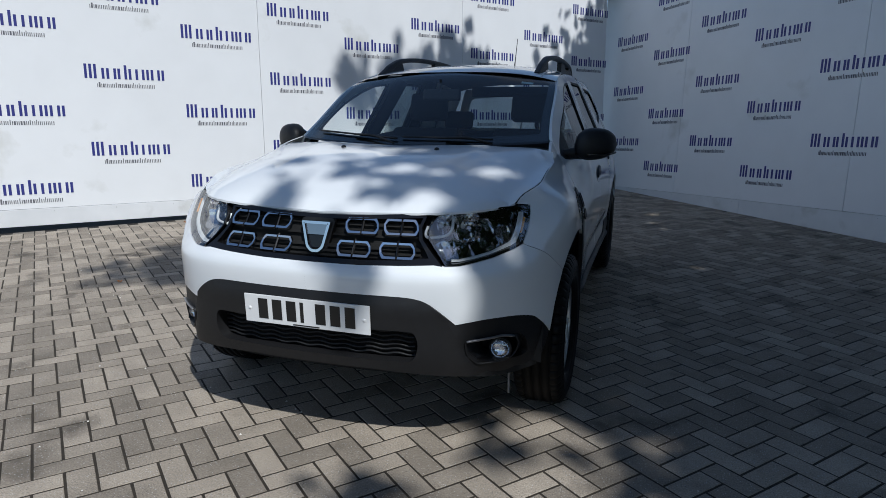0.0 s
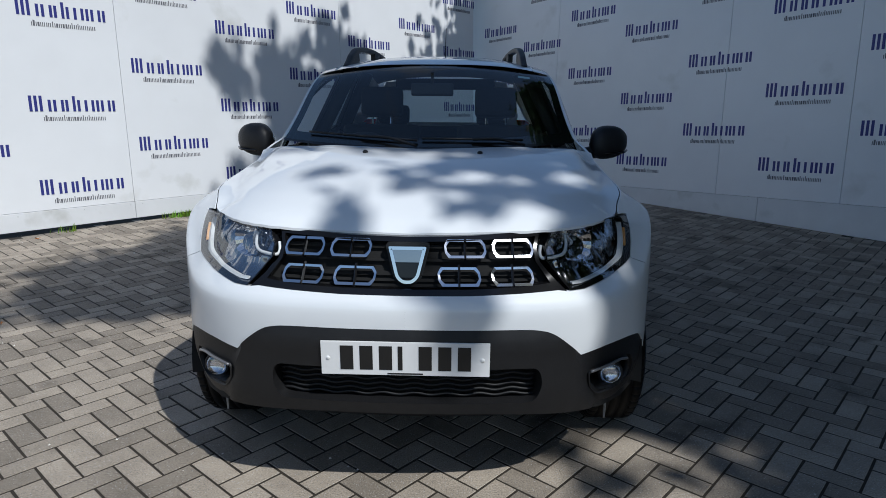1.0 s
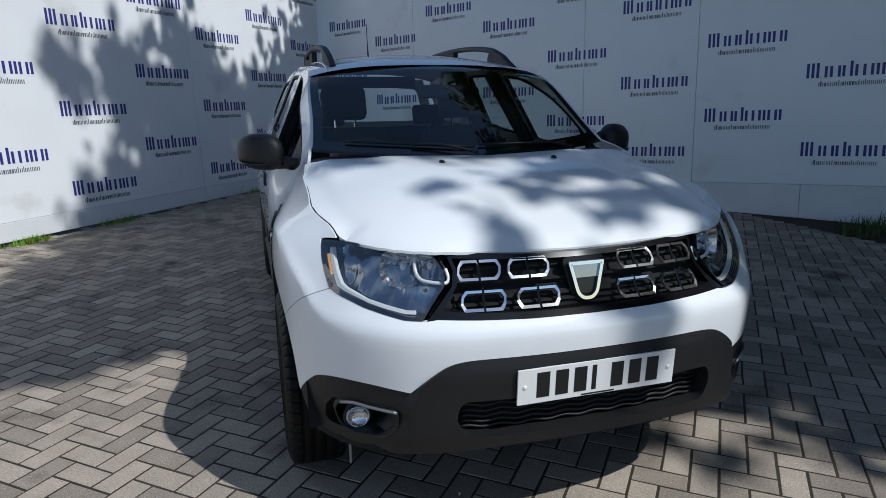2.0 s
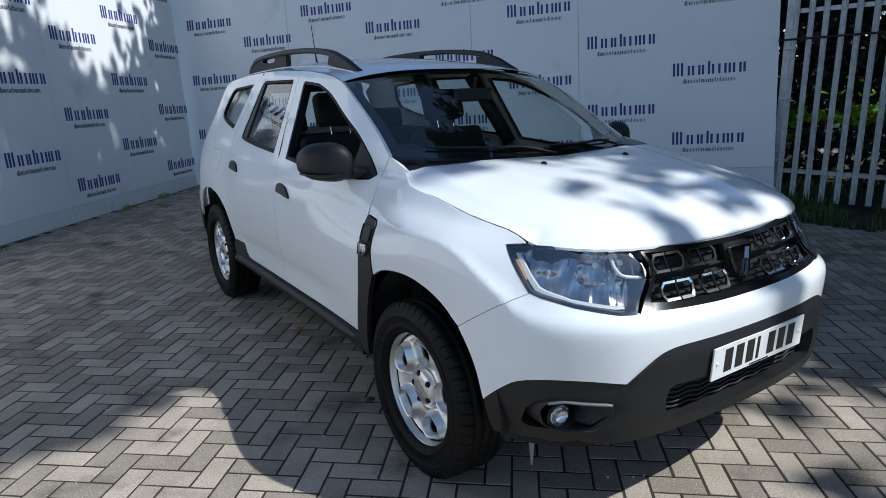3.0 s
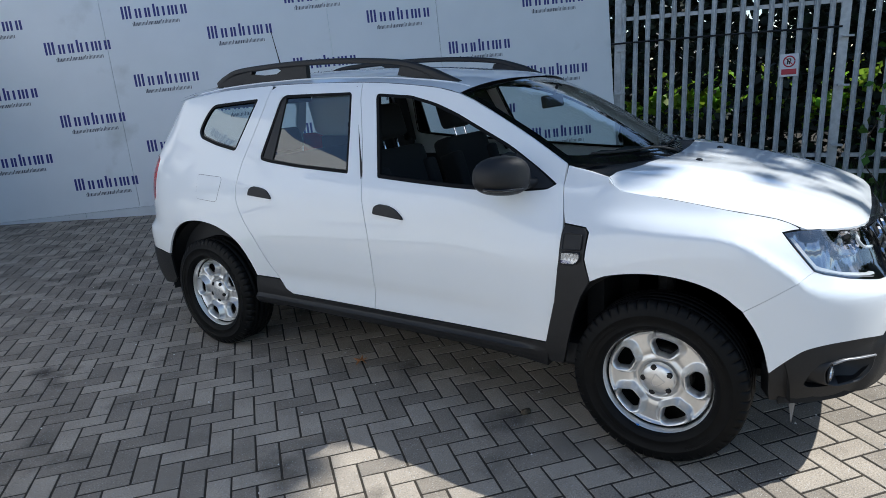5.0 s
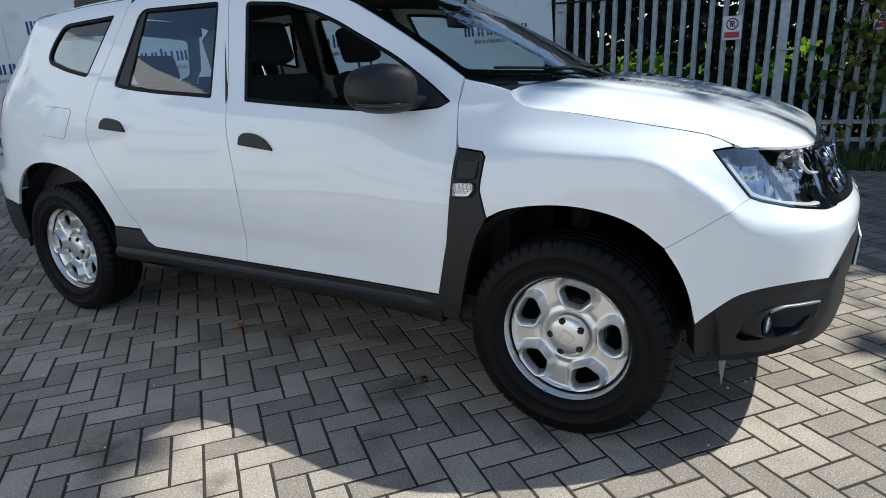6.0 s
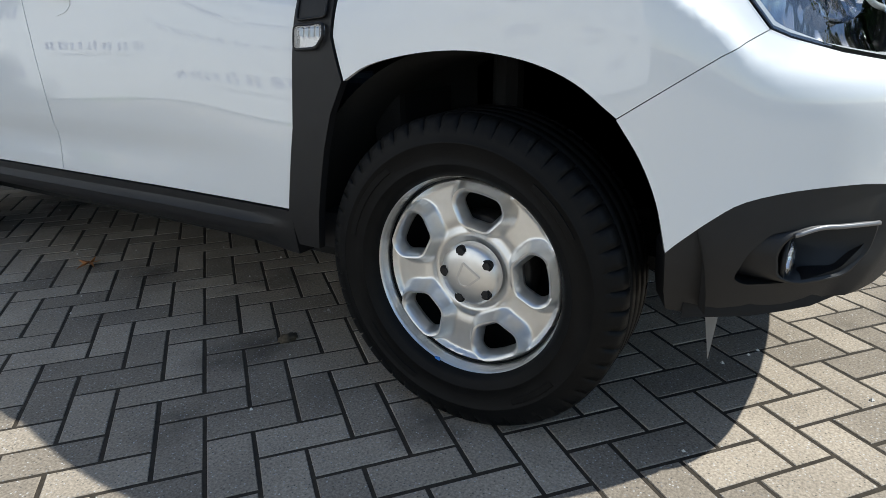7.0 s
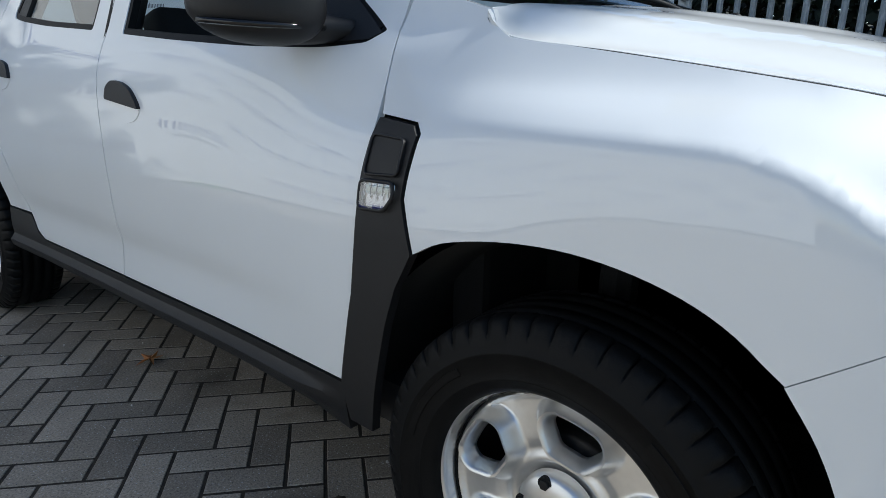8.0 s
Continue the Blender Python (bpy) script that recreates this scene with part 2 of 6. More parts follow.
def word_bars():
    """A navy word drawn as plain upright bars, with no letters: its top left corner at the origin."""
    bm = bmesh.new()
    # offset and height of each upright bar; the base line is 0.150 below the top
    tall, low = 0.150, 0.112
    bars = [(0.0, tall), (0.045, tall), (0.090, tall), (0.165, low), (0.212, low), (0.282, low), (0.322, low), (0.388, tall), (0.432, low),
            (0.500, low), (0.566, low), (0.612, low), (0.658, low), (0.726, low), (0.770, low)]
    for x, h in bars:
        box_bm(bm, (x, -0.003, -0.150), (x + 0.026, 0.0, h - 0.150))
    me = bpy.data.meshes.new("word_bars")
    bm.to_mesh(me)
    bm.free()
    me.materials.append(M_NAVY)
    return me


def line_bars():
    """The small grey line under it, as plain bars."""
    bm = bmesh.new()
    rng = random.Random(4)
    x = 0.0
    while x < 0.575:
        w = rng.choice((0.007, 0.007, 0.008, 0.016))
        h = rng.choice((0.038, 0.038, 0.038, 0.053))
        box_bm(bm, (x, -0.003, 0.0), (x + w, 0.0, h))
        x += w + rng.choice((0.008, 0.009, 0.012))
    me = bpy.data.meshes.new("line_bars")
    bm.to_mesh(me)
    bm.free()
    me.materials.append(M_GREYPRINT)
    return me


WORD, LINE = word_bars(), line_bars()


def board_wall(name, m, seams, kick_seams, bottom, fall, top, kick, columns, label):
    wall = empty(name, m)
    tagged(wall, label, "hoarding wall", kind="structure")
    for a, b in zip(seams, seams[1:]):
        put("panel", part_mesh(box((a + 0.002, 0, kick + 0.003), (b - 0.002, 0.035, top), bevel=0.002, segments=1)), M_BOARD, wall)
    for a, b in zip(kick_seams, kick_seams[1:]):
        me = part_mesh(box((a + 0.002, -0.006, bottom), (b - 0.002, 0.03, kick), bevel=0.003, segments=1))
        for v in me.vertices:
            if v.co.z < (bottom + kick) / 2:
                v.co.z += fall * v.co.x
        put("kickboard", me, M_KICK, wall)
        for k in range(int((b - a) / 0.6) + 1):
            x = min(a + 0.08 + 0.6 * k, b - 0.05)
            put("screw", part_mesh(box((x - 0.004, -0.009, kick - 0.035), (x + 0.004, -0.004, kick - 0.027))), M_STEEL, wall)
    put("back_rail", part_mesh(box((seams[0], 0.05, bottom + 0.2), (seams[-1], 0.10, bottom + 0.3))), M_BARK, wall)
    put("top_rail", part_mesh(box((seams[0], 0.05, top - 0.3), (seams[-1], 0.10, top - 0.2))), M_BARK, wall)
    for u, low in columns:
        for z in ((0.475, 1.285, 2.175, 2.985) if low else (0.865, 1.690, 2.507)):
            w = put("printed_word", WORD, None, wall)
            w.location = (u, 0.0, z)
            s = put("printed_line", LINE, None, w)
            s.location = (0.114, 0.0, -0.241)
    return wall


LEFT_M, RIGHT_M = wall_frame(LEFT_WAY, 1.9, 0.5), wall_frame(RIGHT_WAY, 3.5, -2.75)
board_wall("wall_left", LEFT_M, [-15.0, -12.0, -9.0, -6.0, -3.0, -0.04], [-15.0, -12.0, -9.0, -6.0, -3.0, -0.04], -0.01, 0.0, 3.3, 0.17,
           [(-0.82 - 1.012 * k, k % 2 == 0) for k in range(14)],
           "white painted hoarding boards with rows of navy printed marks")
board_wall("wall_right", RIGHT_M, [-0.3, 1.9, 4.67, 6.06, 8.31], [-0.3, 1.2, 3.2, 5.2, 7.2, 8.31], -0.012, -0.0455, 3.35, 0.022,
           [(0.140 + 1.005 * k, k % 2 == 1) for k in range(8)],
           "white painted hoarding boards in shade with navy printed marks")


# ---- the car: front towards -y, its right-hand side at -x, front axle over the origin ----
from mathutils.geometry import delaunay_2d_cdt

car = empty("car")
tagged(car, "white five-door car with black plastic trim, parked on paving", "car")

# half outline of the body in plan, from the middle of the nose round to the middle of the tail
PLAN = [(0, -.800), (.15, -.797), (.30, -.785), (.45, -.760), (.57, -.717), (.67, -.645), (.755, -.55), (.82, -.44), (.862, -.33),
        (.886, -.18), (.892, 0), (.888, .2), (.877, .45), (.873, .8), (.875, 1.3), (.877, 1.8), (.883, 2.2), (.894, 2.5), (.897, 2.7),
        (.888, 2.95), (.866, 3.15), (.81, 3.31), (.68, 3.42), (.45, 3.47), (0, 3.49)]
_plan = np.array([tuple(p)[:2] for p in spline([(x, y, 0) for x, y in PLAN], 30)])
_len = np.concatenate([[0], np.cumsum(np.linalg.norm(np.diff(_plan, axis=0), axis=1))])
_way = np.gradient(_plan, _len, axis=0)
_corner = int(np.argmax(_plan[:, 0] > 0.75))
_tail = len(_plan) - 1 - int(np.argmax(_plan[::-1, 0] > 0.80))


def qx(x):
    """Length along the plan outline at which the nose is x from the middle."""
    return float(np.interp(x, _plan[:_corner + 60, 0], _len[:_corner + 60]))


def qy(y):
    """Length along the plan outline at which the side is at y."""
    return float(np.interp(y, _plan[60:, 1], _len[60:]))


def table(*pairs):
    return curve1([p[0] for p in pairs], [p[1] for p in pairs])


NOSE = table((.20, -.13), (.28, -.07), (.34, -.032), (.42, -.014), (.55, -.006), (.62, 0), (.70, .003), (.735, -.006), (.76, -.032), (.80, -.066), (.85, -.09), (.90, -.12), (.94, -.155))
WING = table((.20, -.10), (.28, -.05), (.36, -.02), (.45, 0), (.60, 0), (.70, 0), (.735, -.003), (.747, -.005), (.757, -.012), (.80, -.033), (.85, -.052), (.90, -.074), (.95, -.100), (1.0, -.13))
FENDER = table((.25, -.04), (.40, -.010), (.55, 0), (.72, 0), (.78, -.002), (.84, -.011), (.90, -.032), (.924, -.045), (.955, -.063), (1.0, -.089), (1.05, -.118), (1.1, -.152), (1.2, -.20), (1.3, -.25), (1.48, -.34))
CREST = table((.25, -.04), (.40, -.010), (.55, 0), (.72, 0), (.80, -.001), (.86, -.002), (.915, -.008), (.932, -.012), (.943, -.021), (.97, -.057), (1.0, -.105), (1.05, -.150), (1.1, -.175), (1.2, -.20), (1.3, -.25), (1.48, -.34))
DOOR = table((.25, -.06), (.33, -.035), (.42, -.014), (.49, -.016), (.535, -.0155), (.565, -.006), (.605, -.001), (.68, .004), (.78, .005), (.88, 0), (.95, -.008), (1.0, -.022), (1.05, -.045), (1.1, -.073), (1.2, -.12), (1.3, -.167), (1.4, -.213), (1.48, -.25), (1.53, -.28), (1.57, -.32))
HIP = table((.25, -.06), (.40, -.015), (.55, 0), (.75, 0), (.85, -.010), (.95, -.030), (1.05, -.065), (1.15, -.11), (1.3, -.18), (1.48, -.27), (1.57, -.34))
TAIL = table((.25, -.06), (.40, -.01), (.55, 0), (.70, 0), (.74, -.04), (.95, -.05), (1.1, -.09), (1.3, -.22), (1.48, -.36), (1.57, -.46))
KNOTS = [(-.72, NOSE), (-.47, WING), (-.12, CREST), (.38, FENDER), (.95, DOOR), (2.0, DOOR), (2.5, HIP), (3.0, HIP), (3.4, TAIL)]

_fold = curve1([-.56, -.53, -.483, -.44, -.367, -.29, -.21, -.12], [.752, .756, .775, .812, .864, .910, .934, .938])


def fold(y, z, kink):
    """Height in a profile whose shoulder lies at kink, for a shoulder that sinks towards the lamp."""
    c, top = _fold(y), 1.05 + .16 * y
    if z <= .55 or z >= top:
        return z
    return .55 + (z - .55) * (kink - .55) / (c - .55) if z < c else kink + (z - c) * (top - kink) / (top - c)


def shell(q, z, off=0.0):
    """The outer skin at length q along the plan and height z, on the +x side."""
    x, y = float(np.interp(q, _len, _plan[:, 0])), float(np.interp(q, _len, _plan[:, 1]))
    wx, wy = float(np.interp(q, _len, _way[:, 0])), float(np.interp(q, _len, _way[:, 1]))
    if y <= KNOTS[0][0]:
        d = NOSE(z)
    elif y >= KNOTS[-1][0]:
        d = TAIL(z)
    else:
        i = max(k for k in range(len(KNOTS) - 1) if KNOTS[k][0] <= y)
        (ya, fa), (yb, fb) = KNOTS[i], KNOTS[i + 1]
        w = smooth(ya, yb, y)
        if fa is WING:
            d = fa(fold(y, z, .752)) * (1 - w) + fb(fold(y, z, .938)) * w
        elif fb is WING and y > -.56:
            d = fa(z) * (1 - w) + fb(fold(y, z, .752)) * w
        else:
            d = fa(z) * (1 - w) + fb(z) * w
    d += off
    n = math.hypot(wx, wy)
    return Vector((max(0.0, x + wy / n * d) if q > 1e-6 else 0.0, y - wx / n * d, z))


def solve_q(want, axis, z, lo, hi):
    for _ in range(26):
        mid = (lo + hi) / 2
        if shell(mid, z)[axis] < want:
            lo = mid
        else:
            hi = mid
    return lo


def nx(x, z):
    """Plan length and height of the nose's point x from the middle."""
    return (solve_q(x, 0, z, 1e-5, qy(-.30)), z)


def sy(y, z):
    """Plan length and height of the side's point at y."""
    return (solve_q(y, 1, z, qx(.50), qy(3.3)), z)


def on_side(y, z, off=0.0):
    return shell(qy(y), z, off)


def inside(poly, x, y):
    hit, j = False, len(poly) - 1
    for i in range(len(poly)):
        (xi, yi), (xj, yj) = poly[i], poly[j]
        if (yi > y) != (yj > y) and x < (xj - xi) * (y - yi) / (yj - yi) + xi:
            hit = not hit
        j = i
    return hit


def dense(poly, step):
    out = []
    for i in range(len(poly)):
        (ax, ay), (bx, by) = poly[i], poly[(i + 1) % len(poly)]
        k = max(1, int(math.hypot(bx - ax, by - ay) / step + 0.5))
        out += [(ax + (bx - ax) * t / k, ay + (by - ay) * t / k) for t in range(k)]
    return out


def rounded(poly, r, n=4):
    """The polygon with its corners rounded; r is one radius or one for each corner."""
    out, k = [], len(poly)
    for i in range(k):
        p, a, b = Vector(poly[i]), Vector(poly[i - 1]), Vector(poly[(i + 1) % k])
        rr = r[i] if isinstance(r, (list, tuple)) else r
        da, db = (a - p), (b - p)
        s = min(rr, da.length * 0.45, db.length * 0.45)
        if s < 0.002:
            out.append(tuple(p))
            continue
        a1, b1 = p + da.normalized() * s, p + db.normalized() * s
        for j in range(n + 1):
            t = j / n
            out.append(tuple((1 - t) ** 2 * a1 + 2 * t * (1 - t) * p + t * t * b1))
    return out


def grow(poly, d):
    """The polygon grown outwards by d (shrunk where negative)."""
    k = len(poly)
    area = sum(poly[i - 1][0] * poly[i][1] - poly[i][0] * poly[i - 1][1] for i in range(k))
    s = 1 if area > 0 else -1
    out = []
    for i in range(k):
        p, a, b = Vector(poly[i]), Vector(poly[i - 1]), Vector(poly[(i + 1) % k])
        u, v = (p - a).normalized(), (b - p).normalized()
        n = Vector((u.y + v.y, -u.x - v.x)) * s
        n = n.normalized() if n.length > 1e-6 else Vector((u.y, -u.x)) * s
        c = max(0.4, n.dot(Vector((u.y, -u.x)) * s))
        out.append(tuple(p + n * d / c))
    return out


def fill(outline, holes=(), step=0.03, rings=()):
    """Triangles that fill an outline with holes: points, faces, and how many of the first points are borders."""
    loops = [dense(outline, step)] + [dense(h, step) for h in holes]
    pts, edges, ring = [], [], []
    for loop in loops:
        n = len(pts)
        pts += loop
        edges += [(n + i, n + (i + 1) % len(loop)) for i in range(len(loop))]
    border = np.array(pts)
    xs, ys = border[:, 0], border[:, 1]
    extra = [p for ring in rings for p in dense(ring, step)]
    keep = [grow(r, step * 0.5) for r in rings[-len(holes):]] if rings and holes else []
    row = 0
    y = ys.min() + step / 2
    while y < ys.max():
        x = xs.min() + (step / 2 if row % 2 else 0)
        while x < xs.max():
            if inside(loops[0], x, y) and not any(inside(h, x, y) for h in loops[1:]):
                if np.min((xs - x) ** 2 + (ys - y) ** 2) > (0.55 * step) ** 2 and not any(inside(h, x, y) for h in keep):
                    extra.append((x, y))
            x += step
        y += step * 0.87
        row += 1
    v, e, f, ov, oe, of = delaunay_2d_cdt([Vector(p) for p in pts + extra], edges, [], 0, 1e-7)
    faces = []
    for t in f:
        cx, cy = sum(v[i].x for i in t) / len(t), sum(v[i].y for i in t) / len(t)
        if inside(loops[0], cx, cy) and not any(inside(h, cx, cy) for h in loops[1:]):
            faces.append(tuple(t))
    return [tuple(p) for p in v], faces


def skin(outline, surface, holes=(), step=0.03, flange=0.012, rings=()):
    """A sheet on a surface(a, b, off), its borders turned inwards by flange. Returns a bmesh on the +x side."""
    pts, faces = fill(outline, holes, step, rings)
    e = 1e-3
    bm = bmesh.new()
    outer = [bm.verts.new(surface(a, b, 0.0)) for a, b in pts]
    for f in faces:
        p, q, r = (Vector((*pts[i], 0)) for i in f[:3])
        if (q - p).cross(r - p).length < 1e-12:
            continue
        try:
            bm.faces.new([outer[i] for i in f])
        except ValueError:
            pass
    bm.normal_update()
    bm.faces.ensure_lookup_table()
    # face outwards: the inner side is where the offset surface lies
    votes = 0
    bm.verts.index_update()
    for f in list(bm.faces)[::5]:
        i = f.verts[0].index
        a, b = pts[i]
        votes += 1 if f.normal.dot(surface(a, b, -0.01) - surface(a, b, 0.0)) < 0 else -1
    if votes < 0:
        bmesh.ops.reverse_faces(bm, faces=bm.faces)
    if flange:
        rim = [ed for ed in bm.edges if len(ed.link_faces) == 1]
        inner = {}
        for ed in rim:
            for v in ed.verts:
                if v not in inner:
                    inner[v] = None
        for v in list(inner):
            a, b = pts[v.index]
            inner[v] = surface(a, b, -flange)
        made = {v: bm.verts.new(c) for v, c in inner.items()}
        for ed in rim:
            l = ed.link_loops[0]
            a, b = l.vert, l.link_loop_next.vert
            try:
                bm.faces.new((b, a, made[a], made[b]))
            except ValueError:
                pass
    return bm


def mirror_bm(bm):
    out = bm.copy()
    bmesh.ops.scale(out, vec=(-1, 1, 1), verts=out.verts)
    bmesh.ops.reverse_faces(out, faces=out.faces)
    return out


def add_part(name, bm, mat, parent, label="", crisp=30):
    me = bpy.data.meshes.new(name)
    for f in bm.faces:
        f.smooth = True
    for ed in bm.edges:
        if len(ed.link_faces) == 2 and ed.calc_face_angle(0) > radians(crisp):
            ed.smooth = False
    bm.to_mesh(me)
    bm.free()
    return put(name, me, mat, parent, label)


def pair(name, bm, mat, parent, label="", crisp=30):
    """The same sheet on both sides of the car, as two parts. Returns (right, left)."""
    other = mirror_bm(bm)
    return add_part(name, other, mat, parent, label, crisp), add_part(name, bm, mat, parent, label, crisp)


def whole(bm):
    """One sheet across the middle from its +x half."""
    other = mirror_bm(bm)
    me = bpy.data.meshes.new("half")
    other.to_mesh(me)
    bm.from_mesh(me)
    bpy.data.meshes.remove(me)
    other.free()
    bmesh.ops.remove_doubles(bm, verts=bm.verts, dist=1e-4)
    dead = [f for f in bm.faces if all(abs(v.co.x) < 1e-4 for v in f.verts)]
    bmesh.ops.delete(bm, geom=dead, context="FACES")
    return bm


def shifted(surface, d):
    return lambda a, b, off: surface(a, b, off + d)


def nose_s(q, z, off):
    return shell(q, z, off)


# the roof's edge and the windscreen's side, seen from the side
GUTTER = curve1([.40, .43, .70, .98, 1.3, 1.7, 2.2, 2.6, 2.9, 3.1], [1.135, 1.155, 1.322, 1.463, 1.515, 1.540, 1.546, 1.532, 1.505, 1.478])
HOODLINE = curve1([-.44, -.42, -.40, -.36, -.28, -.2, .0, .19, .215, .243], [.958, .967, .976, .990, 1.006, 1.018, 1.045, 1.068, 1.082, 1.112])


def arch(yc, zc, r, pts):
    return [(yc + r * math.cos(radians(a)), zc + r * math.sin(radians(a))) for a in pts]


def side_poly(points):
    """Corners given as (y, z), as (length, z)."""
    return [sy(y, z) if y < -.15 else (qy(y), z) for y, z in points]


G = 0.0018  # half a shut line
FRONT_ARCH = [(.264, .722), (.20, .754), (.10, .776), (0, .784), (-.09, .777), (-.17, .757), (-.235, .724), (-.295, .672)]
REAR_ARCH = [(3.045, .548), (3.01, .62), (2.955, .695), (2.885, .748), (2.80, .780), (2.70, .791), (2.60, .785), (2.51, .765), (2.42, .727), (2.345, .672), (2.285, .592), (2.247, .503)]

def eased(points, n=4):
    return [(p.x, p.y) for p in spline([(a, b, 0) for a, b in points], n)]


FRONT_ARCH, REAR_ARCH = eased(FRONT_ARCH), eased(REAR_ARCH)

LAMP_BACK = [(-.494 + .018 * k, .815 + .022 * k) for k in range(7)]
SEAM = [(-.293 - .02872 * k, .677 + .01972 * k) for k in range(7)]
fender_poly = SEAM + LAMP_BACK + [(-.41, .951), (-.437, .954), (-.424, .964), (-.40, .976), (-.36, .990), (-.28, 1.006), (-.2, 1.018), (.0, 1.045), (.19, 1.068), (.222, 1.086),
               (.243, 1.113), (.33, 1.135), (.40, 1.148), (.43, 1.155), (.433, 1.08), (.409, .98), (.392, .938), (.30, .930), (.284, .914), (.290, .811)] + FRONT_ARCH[:-2]
shoulder = [sy(y, _fold(y) + .005) for y in np.linspace(-.41, -.1, 24)] + [sy(y, _fold(y) - .005) for y in np.linspace(-.1, -.43, 24)]
pair("front_wing", skin(grow(side_poly(fender_poly), -G), nose_s, step=0.015, rings=[shoulder]), M_PAINT, car)

front_window = [(1.473, 1.478), (1.25, 1.461), (1.10, 1.424), (.961, 1.372), (.83, 1.308), (.691, 1.237), (.56, 1.150), (.463, 1.082), (.50, 1.060), (.60, 1.050), (.806, 1.053), (1.10, 1.068), (1.362, 1.085)]
window_f = rounded(side_poly(front_window), [.03, .02, .05, .05, .05, .05, .03, .006, .01, .05, .05, .05, .012])
top_f = [(y, GUTTER(y)) for y in (1.25, 1.1, .98, .9, .8, .7, .6, .5, .437)]
front_door_poly = [(.460, .424), (.93, .424), (1.400, .424), (1.384, .60), (1.385, .697), (1.396, .82), (1.416, .935), (1.445, 1.05), (1.50, 1.25), (1.563, 1.45), (1.577, GUTTER(1.577)), (1.42, GUTTER(1.42))] + top_f + [(.433, 1.08), (.409, .98), (.396, .92), (.398, .80), (.415, .62)]


def door(name, bm_outline, hole, label):
    bm = skin(grow(side_poly(bm_outline), -G), nose_s, [hole], flange=0.016)
    return pair(name, bm, M_PAINT, car, label)


front_doors = door("front_door", front_door_poly, window_f, "white door with a black flap handle")
rear_window = [(2.139, 1.490), (1.632, 1.489), (1.552, 1.098), (1.90, 1.117), (2.12, 1.137), (2.214, 1.152)]
window_r = rounded(side_poly(rear_window), [.05, .02, .012, .05, .05, .03])
rear_door_poly = [(1.400, .424), (1.978, .424), (2.03, .448), (2.072, .502), (2.15, .62), (2.218, .724), (2.285, .81), (2.336, .893), (2.358, .95), (2.362, 1.02), (2.345, 1.14), (2.31, 1.25), (2.26, 1.42), (2.235, GUTTER(2.235)),
                  (2.0, GUTTER(2.0)), (1.8, GUTTER(1.8)), (1.577, GUTTER(1.577)), (1.563, 1.45), (1.50, 1.25), (1.445, 1.05), (1.416, .935), (1.396, .82), (1.385, .697), (1.384, .60)]
rear_doors = door("rear_door", rear_door_poly, window_r, "white door with a black flap handle")

pillar = [(1.352, .45), (1.432, .45), (1.416, .62), (1.418, .70), (1.43, .82), (1.448, .93), (1.476, 1.05), (1.525, 1.22), (1.528, 1.25), (1.590, 1.45), (1.60, 1.50), (1.54, 1.50), (1.535, 1.45), (1.472, 1.25), (1.465, 1.22), (1.412, 1.05), (1.384, .93), (1.364, .82), (1.353, .70), (1.352, .60)]
pair("door_pillar", skin(side_poly(pillar), shifted(nose_s, -0.009), step=0.02, flange=0), M_PAINT, car)

quarter_window = [(2.73, 1.452), (2.323, 1.476), (2.335, 1.44), (2.424, 1.192), (2.60, 1.222), (2.765, 1.262), (2.80, 1.30), (2.785, 1.36)]
window_q = rounded(side_poly(quarter_window), [.05, .02, .03, .025, .05, .04, .03, .04])
quarter_poly = [(2.247, .503), (2.072, .502), (2.15, .62), (2.218, .724), (2.285, .81), (2.336, .893), (2.358, .95), (2.362, 1.02), (2.345, 1.14), (2.31, 1.25), (2.26, 1.42), (2.235, GUTTER(2.235)),
                (2.4, GUTTER(2.4)), (2.6, GUTTER(2.6)), (2.8, GUTTER(2.8)), (2.95, GUTTER(2.95)), (3.1, 1.478), (3.22, 1.40), (3.27, 1.2), (3.27, 1.16), (3.20, 1.13), (3.18, .90), (3.24, .86), (3.33, .84), (3.33, .565), (3.138, .560)] + REAR_ARCH[:-1]
quarter = skin(grow(side_poly(quarter_poly), -G), nose_s, [window_q])
pair("rear_quarter_panel", quarter, M_PAINT, car)
lamp = side_poly([(3.27, 1.16), (3.20, 1.13), (3.18, .90), (3.24, .86), (3.33, .84), (3.40, .84), (3.41, 1.16)])
pair("tail_lamp", skin(grow(lamp, -0.003), shifted(nose_s, -0.004), step=0.03), M_RED, car, "red tail lamp")

# ---- nose ----
grille_low = [nx(.0, .752), nx(.2, .753), nx(.35, .757), nx(.47, .762)]
lamp_poly = [nx(.452, .931), nx(.428, .885), nx(.433, .844), nx(.47, .80), nx(.51, .757), nx(.56, .758), nx(.61, .767), nx(.66, .778), sy(-.522, .802)] + [sy(y, z) for y, z in LAMP_BACK] + [sy(-.41, .9495), sy(-.437, .952), nx(.66, .950), nx(.60, .944), nx(.52, .937)]
bumper_edge = eased([sy(-.388, .452), sy(-.41, .475), sy(-.455, .515), nx(.79, .543), nx(.74, .559), nx(.66, .562), nx(.60, .556), nx(.553, .549)], 3)[:-1] + eased([nx(.553, .549), nx(.525, .577), nx(.487, .611), nx(.455, .633), nx(.42, .645), nx(.36, .651), nx(.2, .652), (0.0, .652)], 3)
arch_front_low = [(qy(y), z) for y, z in eased([(-.293, .677), (-.335, .612), (-.366, .54), (-.388, .452)])]
